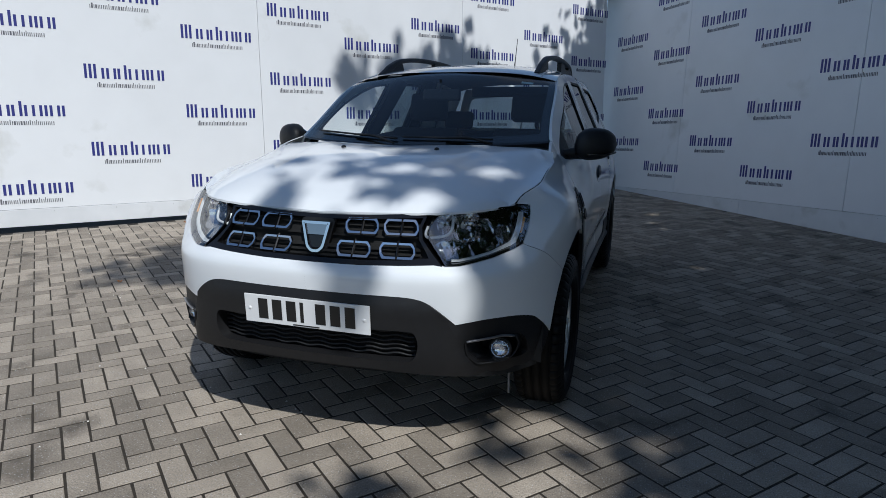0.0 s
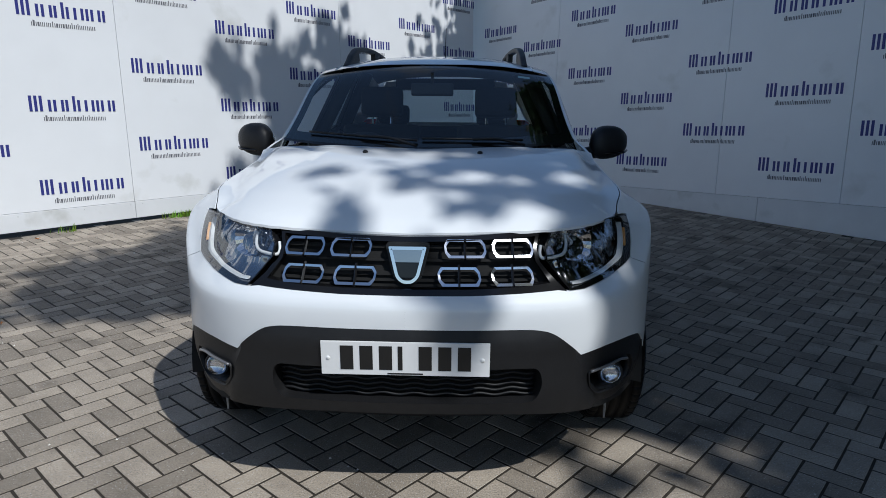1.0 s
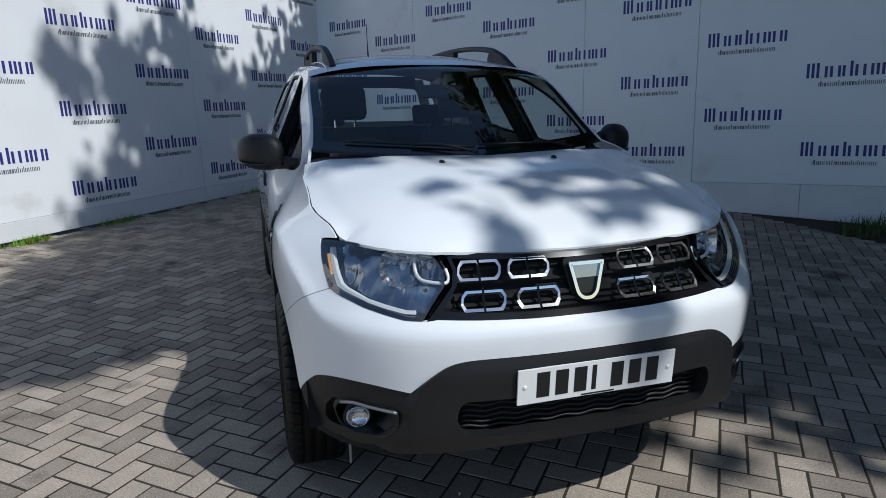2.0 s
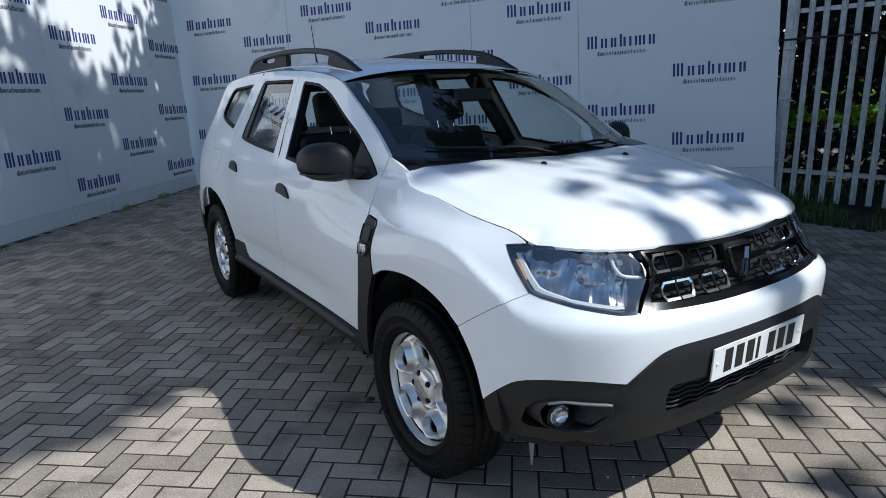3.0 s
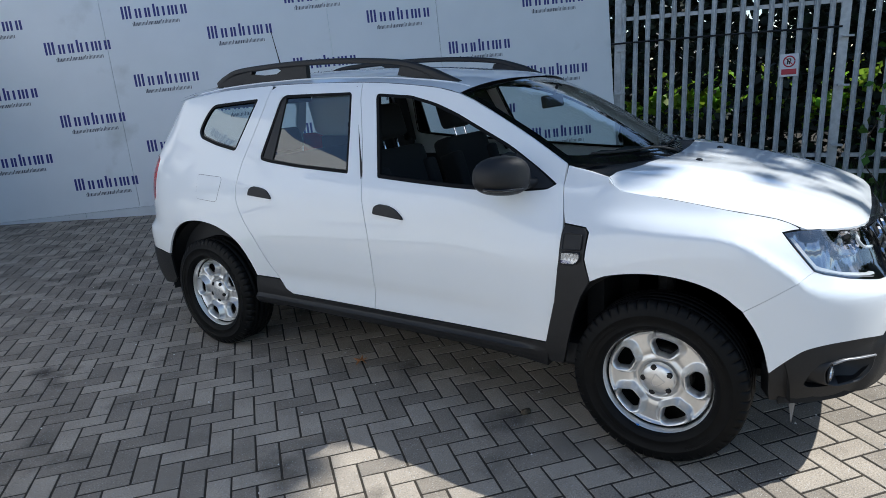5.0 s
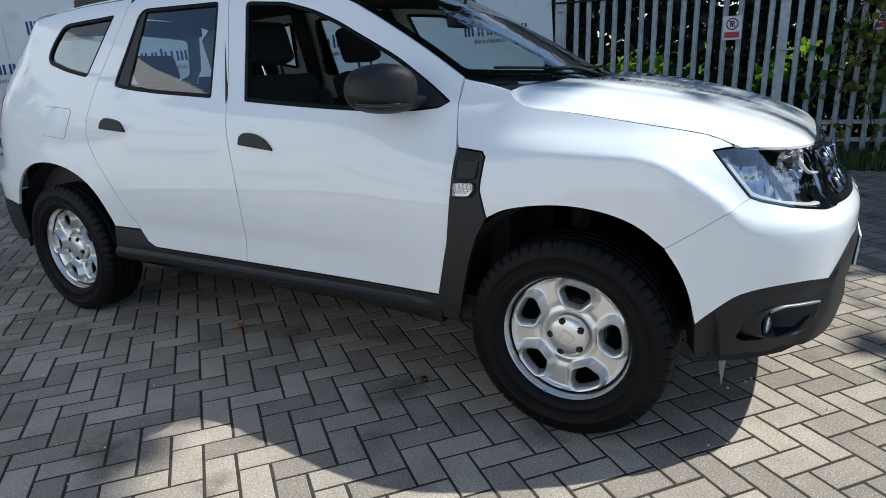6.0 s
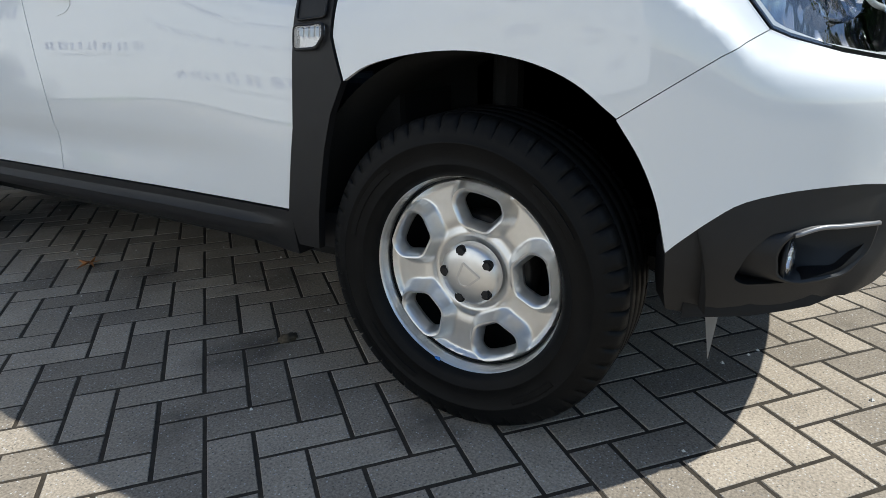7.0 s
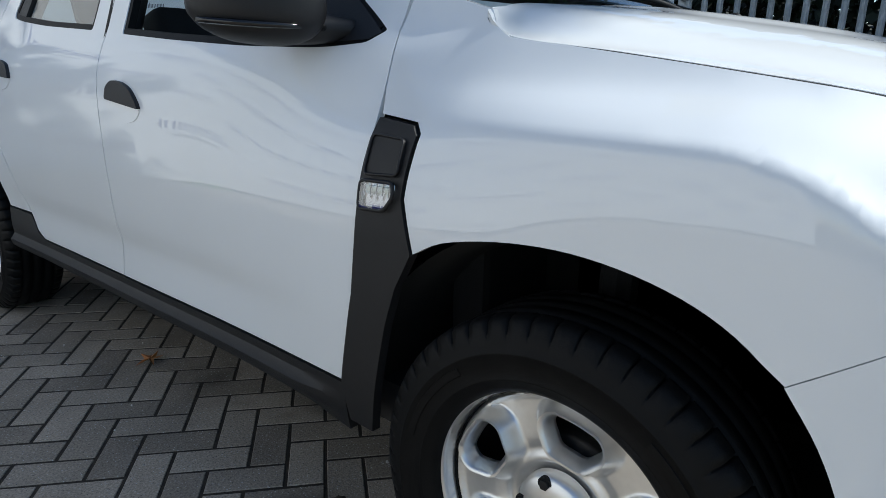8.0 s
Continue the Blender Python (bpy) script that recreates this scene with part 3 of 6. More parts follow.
bumper_poly = grille_low + [nx(.51, .757), nx(.56, .758), nx(.61, .767), nx(.66, .778), sy(-.522, .802), sy(-.494, .815)] + [sy(y, z) for y, z in SEAM[:0:-1]] + arch_front_low + bumper_edge[1:]
bumper = skin(bumper_poly, nose_s, step=0.018, flange=0.014)
bumper_ob = add_part("front_bumper", whole(bumper), M_PAINT, car, "white painted upper bumper")


def mask(q, z, off):
    """The black lower bumper, with a raised middle block round the plate."""
    x = float(np.interp(q, _len, _plan[:, 0]))
    edge = 0.548 + 0.42 * (0.55 - z)
    lift = 0.016 * smooth(edge + 0.006, edge - 0.012, x) * smooth(0.27, 0.34, z) * smooth(.665, .60, z)
    return shell(q, z, off + lift - 0.004)


chin = [(0.0, .366), (qx(.25), .366), (qx(.40), .358), (qx(.52), .350), (qx(.66), .338), (qy(-.55), .328), (qy(-.45), .325), (qy(-.405), .332), (qy(-.396), .372)]
low_outline = chin + bumper_edge[:-1] + [(0.0, .652), (0.0, .524)] + rounded([(qx(.30), .524), (qx(.415), .524), (qx(.43), .47), (qx(.41), .405), (qx(.30), .405)], [0, .03, .05, .05, 0]) + [(0.0, .405)]


def nose_y(x, z):
    return shell(solve_q(x, 0, z, 1e-5, qy(-.30)), z).y


M_LIP = material("satin_grey_lip", (.22, .22, .23), .35, .5)
pocket = rounded([(qx(.585), .478), (qx(.60), .44), (qx(.64), .40), (qy(-.60), .385), (qy(-.52), .387), (qy(-.50), .40), (qy(-.515), .45), (qy(-.545), .485), (qx(.70), .492)], .012)
lower = skin(low_outline, mask, [pocket], flange=0.09)
lower_ob = add_part("lower_bumper", whole(lower), M_PLASTIC, car, "black textured plastic lower bumper")
pocket_back = skin(grow(pocket, 0.006), shifted(mask, -0.120), flange=0)
pair("fog_pocket", pocket_back, M_PLASTIC, lower_ob)
for s in (-1, 1):
    c = Vector((.686, -.568, .424))
    n = Vector((0.06, -1.0, 0.0))
    m = Matrix.Translation((c.x * s, c.y, c.z)) @ Vector((n.x * s, n.y, n.z)).to_track_quat("Z", "Y").to_matrix().to_4x4()
    fog = empty("fog_lamp", m)
    fog.parent = lower_ob
    bm = bmesh.new()
    for k in range(10):
        r0, z0 = 0.036 * math.sin(k / 9 * 1.35) / math.sin(1.35), -0.022 * math.cos(k / 9 * 1.35)
        for j in range(24):
            bm.verts.new((r0 * math.cos(j * math.pi / 12), r0 * math.sin(j * math.pi / 12), z0 + 0.010 + (0.0015 if j % 2 else 0)))
    bm.verts.ensure_lookup_table()
    for k in range(9):
        for j in range(24):
            bm.faces.new((bm.verts[k * 24 + j], bm.verts[k * 24 + (j + 1) % 24], bm.verts[k * 24 + 24 + (j + 1) % 24], bm.verts[k * 24 + 24 + j]))
    bmesh.ops.remove_doubles(bm, verts=bm.verts, dist=1e-5)
    part("reflector", bm, M_REFLECTOR, fog, "chrome fog lamp bowl", True)
    bm = bmesh.new()
    bmesh.ops.create_uvsphere(bm, u_segments=24, v_segments=12, radius=0.037, matrix=Matrix.Diagonal((1, 1, 0.32, 1)) @ Matrix.Translation((0, 0, 0.014)))
    bmesh.ops.delete(bm, geom=[v for v in bm.verts if v.co.z < 0.0], context="VERTS")
    part("lens", bm, M_LENS, fog, "clear round lens", True)
    verts, faces = tube([(0.040 * math.cos(a), 0.040 * math.sin(a), 0.0) for a in np.linspace(0, 2 * math.pi, 24, endpoint=False)], 0.005, 6, True)
    put("bezel", mesh_of("bezel", verts, faces, True), M_PLASTIC, fog)
    # a duct round the lamp, its front edge flush with the bumper, with a satin lip on top
    mouth = rounded([(.588, .482), (.705, .490), (.742, .478), (.752, .450), (.738, .404), (.705, .386), (.625, .390), (.592, .430)], .014)
    mouth = dense(mouth, .012)
    verts, k = [], len(mouth)
    for loop, rear in ((grow(mouth, .004), True), (grow(mouth, .004), False), (mouth, False), (grow(mouth, -.004), True)):
        for x, z in loop:
            p = nose_y(x, z)
            verts.append((s * x, max(p - .006, -.60) + .075 if rear else p - .006, z))
    faces = [(r * k + i, r * k + (i + 1) % k, (r + 1) * k + (i + 1) % k, (r + 1) * k + i) for r in range(3) for i in range(k)]
    put("lamp_duct", mesh_of("lamp_duct", verts, faces, True), M_PLASTIC, lower_ob)
    lip = [(s * x, nose_y(x, z) - .009, z + .002) for x, z in ((.592, .482), (.63, .4852), (.67, .4878), (.705, .490), (.738, .480))]
    put("pocket_lip", mesh_of("pocket_lip", *tube(spline(lip, 4), 0.0048, 6), True), M_LIP, lower_ob)

# tray under the nose
tray = [(0.0, -.768), (.25, -.757), (.43, -.730), (.55, -.69), (.65, -.62), (.735, -.525), (.80, -.42), (.62, -.38), (.55, .30), (0.0, .30)]
add_part("undertray", whole(skin(tray, lambda x, y, off: Vector((x, y, .378 - .03 * smooth(.45, .75, abs(x)) + off)), step=0.08, flange=0.03)), M_DARK, car)
# lower air intake: a dark box and wavy slats
intake = skin([(0.0, .395), (qx(.43), .395), (qx(.43), .535), (0.0, .535)], shifted(nose_s, -0.07), flange=0)
add_part("intake_back", whole(intake), M_DARK, lower_ob)
for z in (.418, .436, .454, .472, .490, .508):
    pts = [shell(qx(abs(x)), z + 0.004 * math.sin(x * 60), -0.035) for x in np.linspace(-.415, .415, 60)]
    pts = [Vector((math.copysign(p.x, x), p.y, p.z)) for p, x in zip(pts, np.linspace(-.415, .415, 60))]
    put("intake_slat", mesh_of("intake_slat", *tube(pts, 0.0045, 5), True), M_PLASTIC, lower_ob)
for s in (-1, 1):
    v = [(s * .697, -.440, .345), (s * .697, -.476, .345), (s * .697, -.464, .198), (s * .704, -.440, .345), (s * .704, -.476, .345), (s * .704, -.464, .198)]
    put("air_deflector", mesh_of("air_deflector", v, [(0, 1, 2), (3, 5, 4), (0, 3, 4, 1), (1, 4, 5, 2), (2, 5, 3, 0)]), material("grey_rubber", (.2, .2, .2), .6), lower_ob)

# grille
grille = empty("grille")
grille.parent = car
tagged(grille, "black grille with small chrome frames and a shield")
grille_poly = grille_low + [(qx(.51), .757), (qx(.47), .80), (qx(.433), .844), (qx(.428), .885), (qx(.452), .931), (qx(.35), .926), (qx(.2), .918), (0.0, .914)]
add_part("grille_back", whole(skin(grille_poly, shifted(nose_s, -0.045), flange=0)), M_DARK, grille)
frame_in = [(0.0, .768), (qx(.2), .769), (qx(.35), .773), (qx(.46), .782), (qx(.45), .80), (qx(.418), .844), (qx(.415), .885), (qx(.43), .915), (qx(.35), .912), (qx(.2), .904), (0.0, .900)]
surround = skin(grille_low + [(qx(.51), .757), (qx(.47), .80), (qx(.433), .844), (qx(.428), .885), (qx(.452), .931), (qx(.35), .926), (qx(.2), .918), (0.0, .914), (0.0, .900)] + frame_in[-2::-1], nose_s, step=0.02, flange=0.03)
add_part("grille_surround", whole(surround), M_GLOSSBLACK, grille)


def nose_at(x, z, off):
    p = shell(qx(abs(x)), z, off)
    return Vector((math.copysign(p.x, x), p.y, p.z))


def nose_bar(name, x0, x1, z, h, off, depth, mat, parent):
    xs = np.linspace(x0, x1, 30)
    verts, faces = [], []
    for x in xs:
        for dz, do in ((-h, 0), (h, 0), (h, -depth), (-h, -depth)):
            verts.append(nose_at(x, z + dz, off + do))
    for i in range(len(xs) - 1):
        for j in range(4):
            faces.append((4 * i + j, 4 * i + (j + 1) % 4, 4 * i + 4 + (j + 1) % 4, 4 * i + 4 + j))
    faces += [(0, 1, 2, 3), tuple(len(verts) - 4 + j for j in range(4))]
    return put(name, mesh_of(name, verts, faces), mat, parent)


for z in (.785, .803, .842, .882, .90):
    nose_bar("grille_bar", -.425, .425, z, 0.0028 if z not in (.803, .882) else 0.005, -0.028, 0.012, M_DARK, grille)
for row, z, xs in ((0, .882, (.345, .186)), (1, .803, (.338, .166))):
    for x in xs:
        for s in (-1, 1):
            put("grille_post", mesh_of("grille_post", *tube([nose_at(s * x, z - .034, -.012), nose_at(s * x, z + .030, -.012)], 0.005, 6)), M_GLOSSBLACK, grille)
            w, h, line = 0.070, 0.0265, 0.0072
            for side in (-1, 1):
                half = [(0.0035, h), (w - .016, h), (w - .004, h * .45), (w, -h * .35), (w - .009, -h), (0.0035, -h)] if side == s else [(0.0035, h), (w - .010, h), (w, h * .35), (w - .004, -h * .45), (w - .016, -h), (0.0035, -h)]
                path = [half[0]] + rounded(half, .003, 2)[3:-3] + [half[-1]]
                inner = [half[0]] + rounded([(p[0] - (line if 0 < i < 5 else 0), p[1] * (h - line) / h) for i, p in enumerate(half)], .003, 2)[3:-3]
                inner[0] = (half[0][0], h - line)
                inner.append((half[-1][0], line - h))
                verts, faces = [], []
                n = min(len(path), len(inner))
                for (a, b), (c, d) in zip(path[:n], inner[:n]):
                    for (p, q), off in (((a, b), -.010), ((a, b), .000), ((c, d), -.001), ((c, d), -.010)):
                        verts.append(nose_at(s * x + side * p, z + q, off))
                for i in range(n - 1):
                    for j in range(4):
                        faces.append((4 * i + j, 4 * i + (j + 1) % 4, 4 * i + 4 + (j + 1) % 4, 4 * i + 4 + j))
                faces += [(0, 1, 2, 3), tuple(len(verts) - 4 + j for j in range(4))]
                put("chrome_frame", mesh_of("chrome_frame", verts, faces), M_FRAME, grille, "chrome grille frame")

# plain chrome shield
shield = rounded([(-.060, .056), (.060, .056), (.036, -.040), (.016, -.058), (-.016, -.058), (-.036, -.040)], [.006, .006, .02, .015, .015, .02])


def badge_s(a, b, off):
    return Vector((a, -0.722 + 0.19 * (b + .058) - off + 0.10 * a * a, .835 + b))


badge = empty("badge")
badge.parent = grille
add_part("shield_base", skin(grow(shield, 0.010), shifted(badge_s, -0.012), step=0.012, flange=0.02), M_PLASTIC, badge)
add_part("shield_rim", skin(shield, lambda a, b, off: badge_s(a, b, off + 0.006), [grow(shield, -0.010)], step=0.008, flange=0.01), M_CHROME, badge, "chrome shield rim")
add_part("shield_face", skin(rounded([(-.050, .049), (.050, .049), (.039, .006), (-.039, .006)], .004), shifted(badge_s, -0.002), step=0.012, flange=0.01), M_SMOKED, badge)
add_part("shield_hollow", skin(rounded([(-.039, .004), (.039, .004), (.026, -.042), (-.026, -.042)], .006), shifted(badge_s, -0.006), step=0.012, flange=0.0), M_GLOSSBLACK, badge)

# number plate, its characters as plain bars
plate = empty("number_plate", Matrix.Translation((0, -0.806, 0.560)) @ pose(0, 0, 0, 3, 0, 0))
plate.parent = car
tagged(plate, "white plate with black bars")
part("plate_sheet", box((-.26, -.002, -.0555), (.26, .004, .0555), bevel=0.0018), M_PLATE, plate)
for x in (-.170, -.110, -.050, -.005, .072, .132, .192):
    w = 0.020 if x != -.005 else 0.007
    part("plate_bar", box((x - w - .01, -.0035, -.037), (x + w - .01, -.0015, .042)), M_PLATEINK, plate)
part("dealer_bar", box((-.055, -.0035, -.0515), (.055, -.0015, -.0475)), M_PLATEINK, plate)
for x in (-.238, .238):
    bm = bmesh.new()
    bmesh.ops.create_uvsphere(bm, u_segments=12, v_segments=8, radius=0.007, matrix=Matrix.Translation((x, -0.002, .0)) @ Matrix.Diagonal((1, .5, 1, 1)))
    part("screw_cap", bm, M_PLATE, plate, "", True)
part("plate_holder", box((-.25, .003, -.05), (.25, .05, .05)), M_PLASTIC, plate)

# ---- headlamps ----
for s in (-1, 1):
    hl = empty("headlamp")
    hl.parent = car
    tagged(hl, "clear headlamp with chrome bowls and a white strip")

    def flip(bm):
        return mirror_bm(bm) if s < 0 else bm

    def facets(q, z, off):
        return shell(q, z, off - 0.058 + 0.012 * noise.noise(Vector((q * 16, z * 20, 2.0))) + 0.0008 * math.sin(q * 230 + z * 60))

    add_part("lens", flip(skin(grow(lamp_poly, -0.003), shifted(nose_s, 0.003), step=0.03, flange=0)), M_LENS, hl, "clear lamp cover")
    add_part("bezel", flip(skin(grow(lamp_poly, -0.002), shifted(nose_s, -0.001), [grow(lamp_poly, -0.008)], step=0.02, flange=0.05)), M_GLOSSBLACK, hl)
    add_part("housing", flip(skin(grow(lamp_poly, -0.004), facets, step=0.008, flange=0), ), M_SMOKED, hl, "fluted silver housing", 40)
    bar = skin([nx(.53, .768), nx(.56, .768), nx(.61, .776), nx(.66, .787), sy(-.520, .809), sy(-.500, .820), sy(-.466, .862), sy(-.418, .922), sy(-.428, .922), sy(-.478, .862), sy(-.508, .827), sy(-.525, .817), nx(.66, .793), nx(.61, .782), nx(.56, .774), nx(.53, .774)], shifted(nose_s, -0.022), step=0.012, flange=0.012)
    add_part("daytime_strip", flip(bar), M_DRL, hl, "white light strip")
    amber = skin([sy(-.474, .85), sy(-.430, .905), sy(-.422, .905), sy(-.464, .85)], shifted(nose_s, -0.015), step=0.012, flange=0.01)
    add_part("indicator_strip", flip(amber), M_AMBER, hl)
    for x0, z0, r in ((.505, .883, .052), (.622, .880, .056)):
        c, n = shell(qx(x0), z0, -0.03), Vector((0.30 if x0 < .55 else .55, -0.95 if x0 < .55 else -.83, 0.08)).normalized()
        m = Matrix.Translation((c.x * s, c.y, c.z)) @ Vector((n.x * s, n.y, n.z)).to_track_quat("Z", "Y").to_matrix().to_4x4()
        bm = bmesh.new()
        rings, seg = 8, 28
        for k in range(rings):
            t = k / (rings - 1)
            for j in range(seg):
                a = 2 * math.pi * j / seg
                sq = 1 / max(abs(math.cos(a)), abs(math.sin(a))) ** 0.45
                rr = r * (0.16 + 0.84 * t) * (1 + (sq - 1) * t)
                bm.verts.new(m @ Vector((rr * math.cos(a) * 1.12, rr * math.sin(a), -0.045 + 0.05 * t * t + 0.0025 * (j % 2))))
        bm.verts.ensure_lookup_table()
        for k in range(rings - 1):
            for j in range(seg):
                bm.faces.new((bm.verts[k * seg + j], bm.verts[k * seg + (j + 1) % seg], bm.verts[(k + 1) * seg + (j + 1) % seg], bm.verts[(k + 1) * seg + j]))
        part("reflector_bowl", bm, M_REFLECTOR, hl, "faceted chrome bowl")
        bm = bmesh.new()
        bmesh.ops.create_uvsphere(bm, u_segments=16, v_segments=10, radius=0.011, matrix=m @ Matrix.Translation((0, 0, -0.03)))
        part("bulb", bm, M_DRL, hl, "", True)
    # pale guide round the inner bowl, and a dark shelf below
    blade = [Vector((s * p.x, p.y, p.z)) for p in (shell(qx(x), z, -0.018) for x, z in ((.452, .885), (.443, .862), (.452, .848), (.49, .849), (.535, .857), (.558, .878), (.566, .905), (.566, .938)))]
    put("light_guide", mesh_of("light_guide", *tube(spline(blade, 5), 0.0058, 6), True), M_DRL, hl, "pale light guide")
    wall = [shell(qx(x), z, -0.03) for x, z in ((.566, .94), (.564, .90), (.553, .868), (.52, .852), (.46, .846))]
    verts = [(s * p.x, p.y + d, p.z) for p in spline(wall, 4) for d in (0, .045)]
    put("chamber_wall", mesh_of("chamber_wall", verts, [(2 * i, 2 * i + 1, 2 * i + 3, 2 * i + 2) for i in range(len(verts) // 2 - 1)]), M_GLOSSBLACK, hl)


# ---- bonnet, windscreen and roof ----
def hood_rim(y):
    p = shell(*sy(y, HOODLINE(y)))
    return (p.x - 0.005, p.y)


hood_side = [hood_rim(y) for y in (-.437, -.42, -.40, -.37, -.33, -.28, -.2, -.1, 0, .1, .17)]
_hood_x = curve1([p[1] for p in hood_side], [p[0] for p in hood_side])


def hood_edge(x):
    """The bonnet's front border in plan."""
    return curve1([0, .30, .45, .56, .64, .69, .735], [-.648, -.642, -.628, -.580, -.508, -.441, -.40])(abs(x))


_rise = curve1([0, .02, .05, .10, .20, .40, .65, .90], [0, .022, .040, .063, .100, .152, .192, .212])
_lip = curve1([0, .45, .69, .74], [.917, .932, .950, .975])


def hood_z(x, y):
    a = abs(x)
    e = max(0.0, y - hood_edge(a))
    z = _lip(a) + _rise(e) * (1 - 0.36 * (1 - .62 * smooth(-.15, .20, y)) * (a / .72) ** 4)
    # two raised folds that run back from the grille
    f = 0.33 + 0.11 * smooth(-.65, .2, y)
    z += 0.007 * smooth(f + .05, f - .03, a) * smooth(0.02, 0.25, e)
    b = _hood_x(min(max(y, -.437), .17))
    w = smooth(b - .10, b - .003, a) * smooth(-.46, -.435, y)
    return z * (1 - w) + w * HOODLINE(min(y, .243))


def hood_s(x, y, off):
    return Vector((x, y, hood_z(x, y) + off))


hood_front = [(x, hood_edge(x) + 0.002) for x in (0, .1, .2, .3, .38, .45, .51, .56, .60, .64, .665)]
hood_back = [(hood_side[-1][0] - .002, .200), (hood_side[-1][0] - .006, .226), (.734, .240), (.710, .246), (.66, .238), (.55, .195), (.40, .162), (.2, .143), (0, .138)]
hood_poly = hood_front + hood_side + hood_back
bonnet = add_part("bonnet", whole(skin(hood_poly, hood_s, step=0.025, flange=0.008)), M_PAINT, car, "white bonnet with two washer jets")
for s in (-1, 1):
    # dark strip added in the bonnet's shut gap to stand for its shade
    line = [shell(*sy(y, HOODLINE(y)), -.0015) for y in np.linspace(-.435, .242, 60)]
    put("bonnet_seal", mesh_of("bonnet_seal", *tube([(s * (p.x - .0028), p.y, p.z - .0042) for p in line], .0034, 6), True), M_DARK, car)
    c = hood_s(s * .236, .006, 0.0)
    bm = bmesh.new()
    bmesh.ops.create_uvsphere(bm, u_segments=12, v_segments=8, radius=0.013, matrix=Matrix.Translation(c) @ Matrix.Diagonal((.9, 1.2, .8, 1)))
    part("washer_jet", bm, M_PLASTIC, bonnet, "black washer jet", True)


def screen_s(u, v, off):
    """The windscreen: u across from -1 to 1, v up from 0 to 1."""
    y = .43 + .55 * v
    e = on_side(y, GUTTER(y))
    n = Vector((0.25 * u, -0.62, 0.78))
    return Vector((u * e.x, y - (.265 - .185 * v) * (1 - u * u), e.z + (-.02 + .072 * v) * (1 - u * u))) + n * off


def sheet(surface, us, vs, off=0.0):
    bm = bmesh.new()
    grid = [[bm.verts.new(surface(u, v, off)) for u in us] for v in vs]
    for i in range(len(vs) - 1):
        for j in range(len(us) - 1):
            bm.faces.new((grid[i][j], grid[i][j + 1], grid[i + 1][j + 1], grid[i + 1][j]))
    bm.normal_update()
    return bm


windscreen = add_part("windscreen", sheet(screen_s, np.linspace(-.985, .985, 33), np.linspace(0.0, .985, 22), -0.002), M_GLASS, car, "clear windscreen with a black border")
border = [(u, v) for u, v in dense(rounded([(-.985, -.02), (.985, -.02), (.985, .985), (-.985, .985)], .03), .06)]
add_part("screen_border", skin(border, lambda u, v, off: screen_s(u, v, off - 0.004), [rounded([(-.925, .10), (-.4, .075), (.4, .075), (.925, .10), (.93, .945), (-.93, .945)], .03)], step=0.06, flange=0), M_GLOSSBLACK, windscreen)
add_part("permit_sticker", skin([(.70, .86), (.80, .86), (.80, .90), (.70, .90)], lambda u, v, off: screen_s(u, v, off - .006), step=0.05, flange=0), material("pale_sticker", (.45, .6, .6), .5), windscreen)

ROOFMID = curve1([.85, .95, 1.1, 1.5, 1.9, 2.3, 2.7, 3.0, 3.12], [1.505, 1.528, 1.556, 1.596, 1.611, 1.610, 1.595, 1.566, 1.548])


def roof_s(u, y, off):
    """u across from -1 to 1; y along; the front border follows the windscreen."""
    v = (y - .98) / (3.10 - .98)
    yy = y - .08 * (1 - u * u) * (1 - smooth(0, .25, v)) + .03 * (1 - u * u) * smooth(.8, 1, v)
    e = on_side(y, GUTTER(y))
    z = ROOFMID(yy) - (ROOFMID(yy) - e.z) * abs(u) ** 2.6
    return Vector((u * e.x, yy, z + off))


roof_u = [math.copysign(abs(t) ** 0.75, t) for t in np.linspace(-1, 1, 37)]
roof = add_part("roof", sheet(roof_s, roof_u, np.linspace(.98, 3.10, 44)), M_PAINT, car, "white roof with black rails")
add_part("headlining", sheet(roof_s, np.linspace(-.97, .97, 21), np.linspace(1.0, 3.05, 20), -0.03), M_CABIN, roof)
for s in (-1, 1):
    line = [Vector((s * p.x, p.y, p.z)) for p in (roof_s(.86, y, 0.001) for y in np.linspace(1.0, 3.05, 20))]
    put("roof_seam", mesh_of("roof_seam", *tube(line, 0.004, 5), True), M_PAINT, roof)

# cowl under the windscreen, and wipers
cowl_poly = hood_back[::-1] + [(.722, .265), (.70, .40), (.66, .41), (.40, .235), (0, .168)]
add_part("cowl", whole(skin([(x, y) for x, y in cowl_poly], lambda x, y, off: Vector((x, y, hood_z(x, min(y, .24)) - 0.012 + 0.06 * max(0, y - .30) + off)), step=0.03, flange=0)), M_PLASTIC, windscreen)
for a, b in (((-.05, .045), (-.80, .085)), ((.62, .03), (-.02, .065))):
    pts = [screen_s(a[0] + (b[0] - a[0]) * t, a[1] + (b[1] - a[1]) * t + 0.03 * math.sin(math.pi * t) * 0.3, 0.008) for t in np.linspace(0, 1, 14)]
    wiper = put("wiper", mesh_of("wiper", *tube(pts, 0.005, 6), True), M_PLASTIC, windscreen, "black wiper blade")
    arm = [screen_s(a[0], a[1] - .06, .015), screen_s(a[0] + (b[0] - a[0]) * .25, a[1] + .005, .018), screen_s(a[0] + (b[0] - a[0]) * .5, (a[1] + b[1]) / 2, .012)]
    put("wiper_arm", mesh_of("wiper_arm", *tube(spline(arm, 5), 0.006, 6), True), M_PLASTIC, wiper)

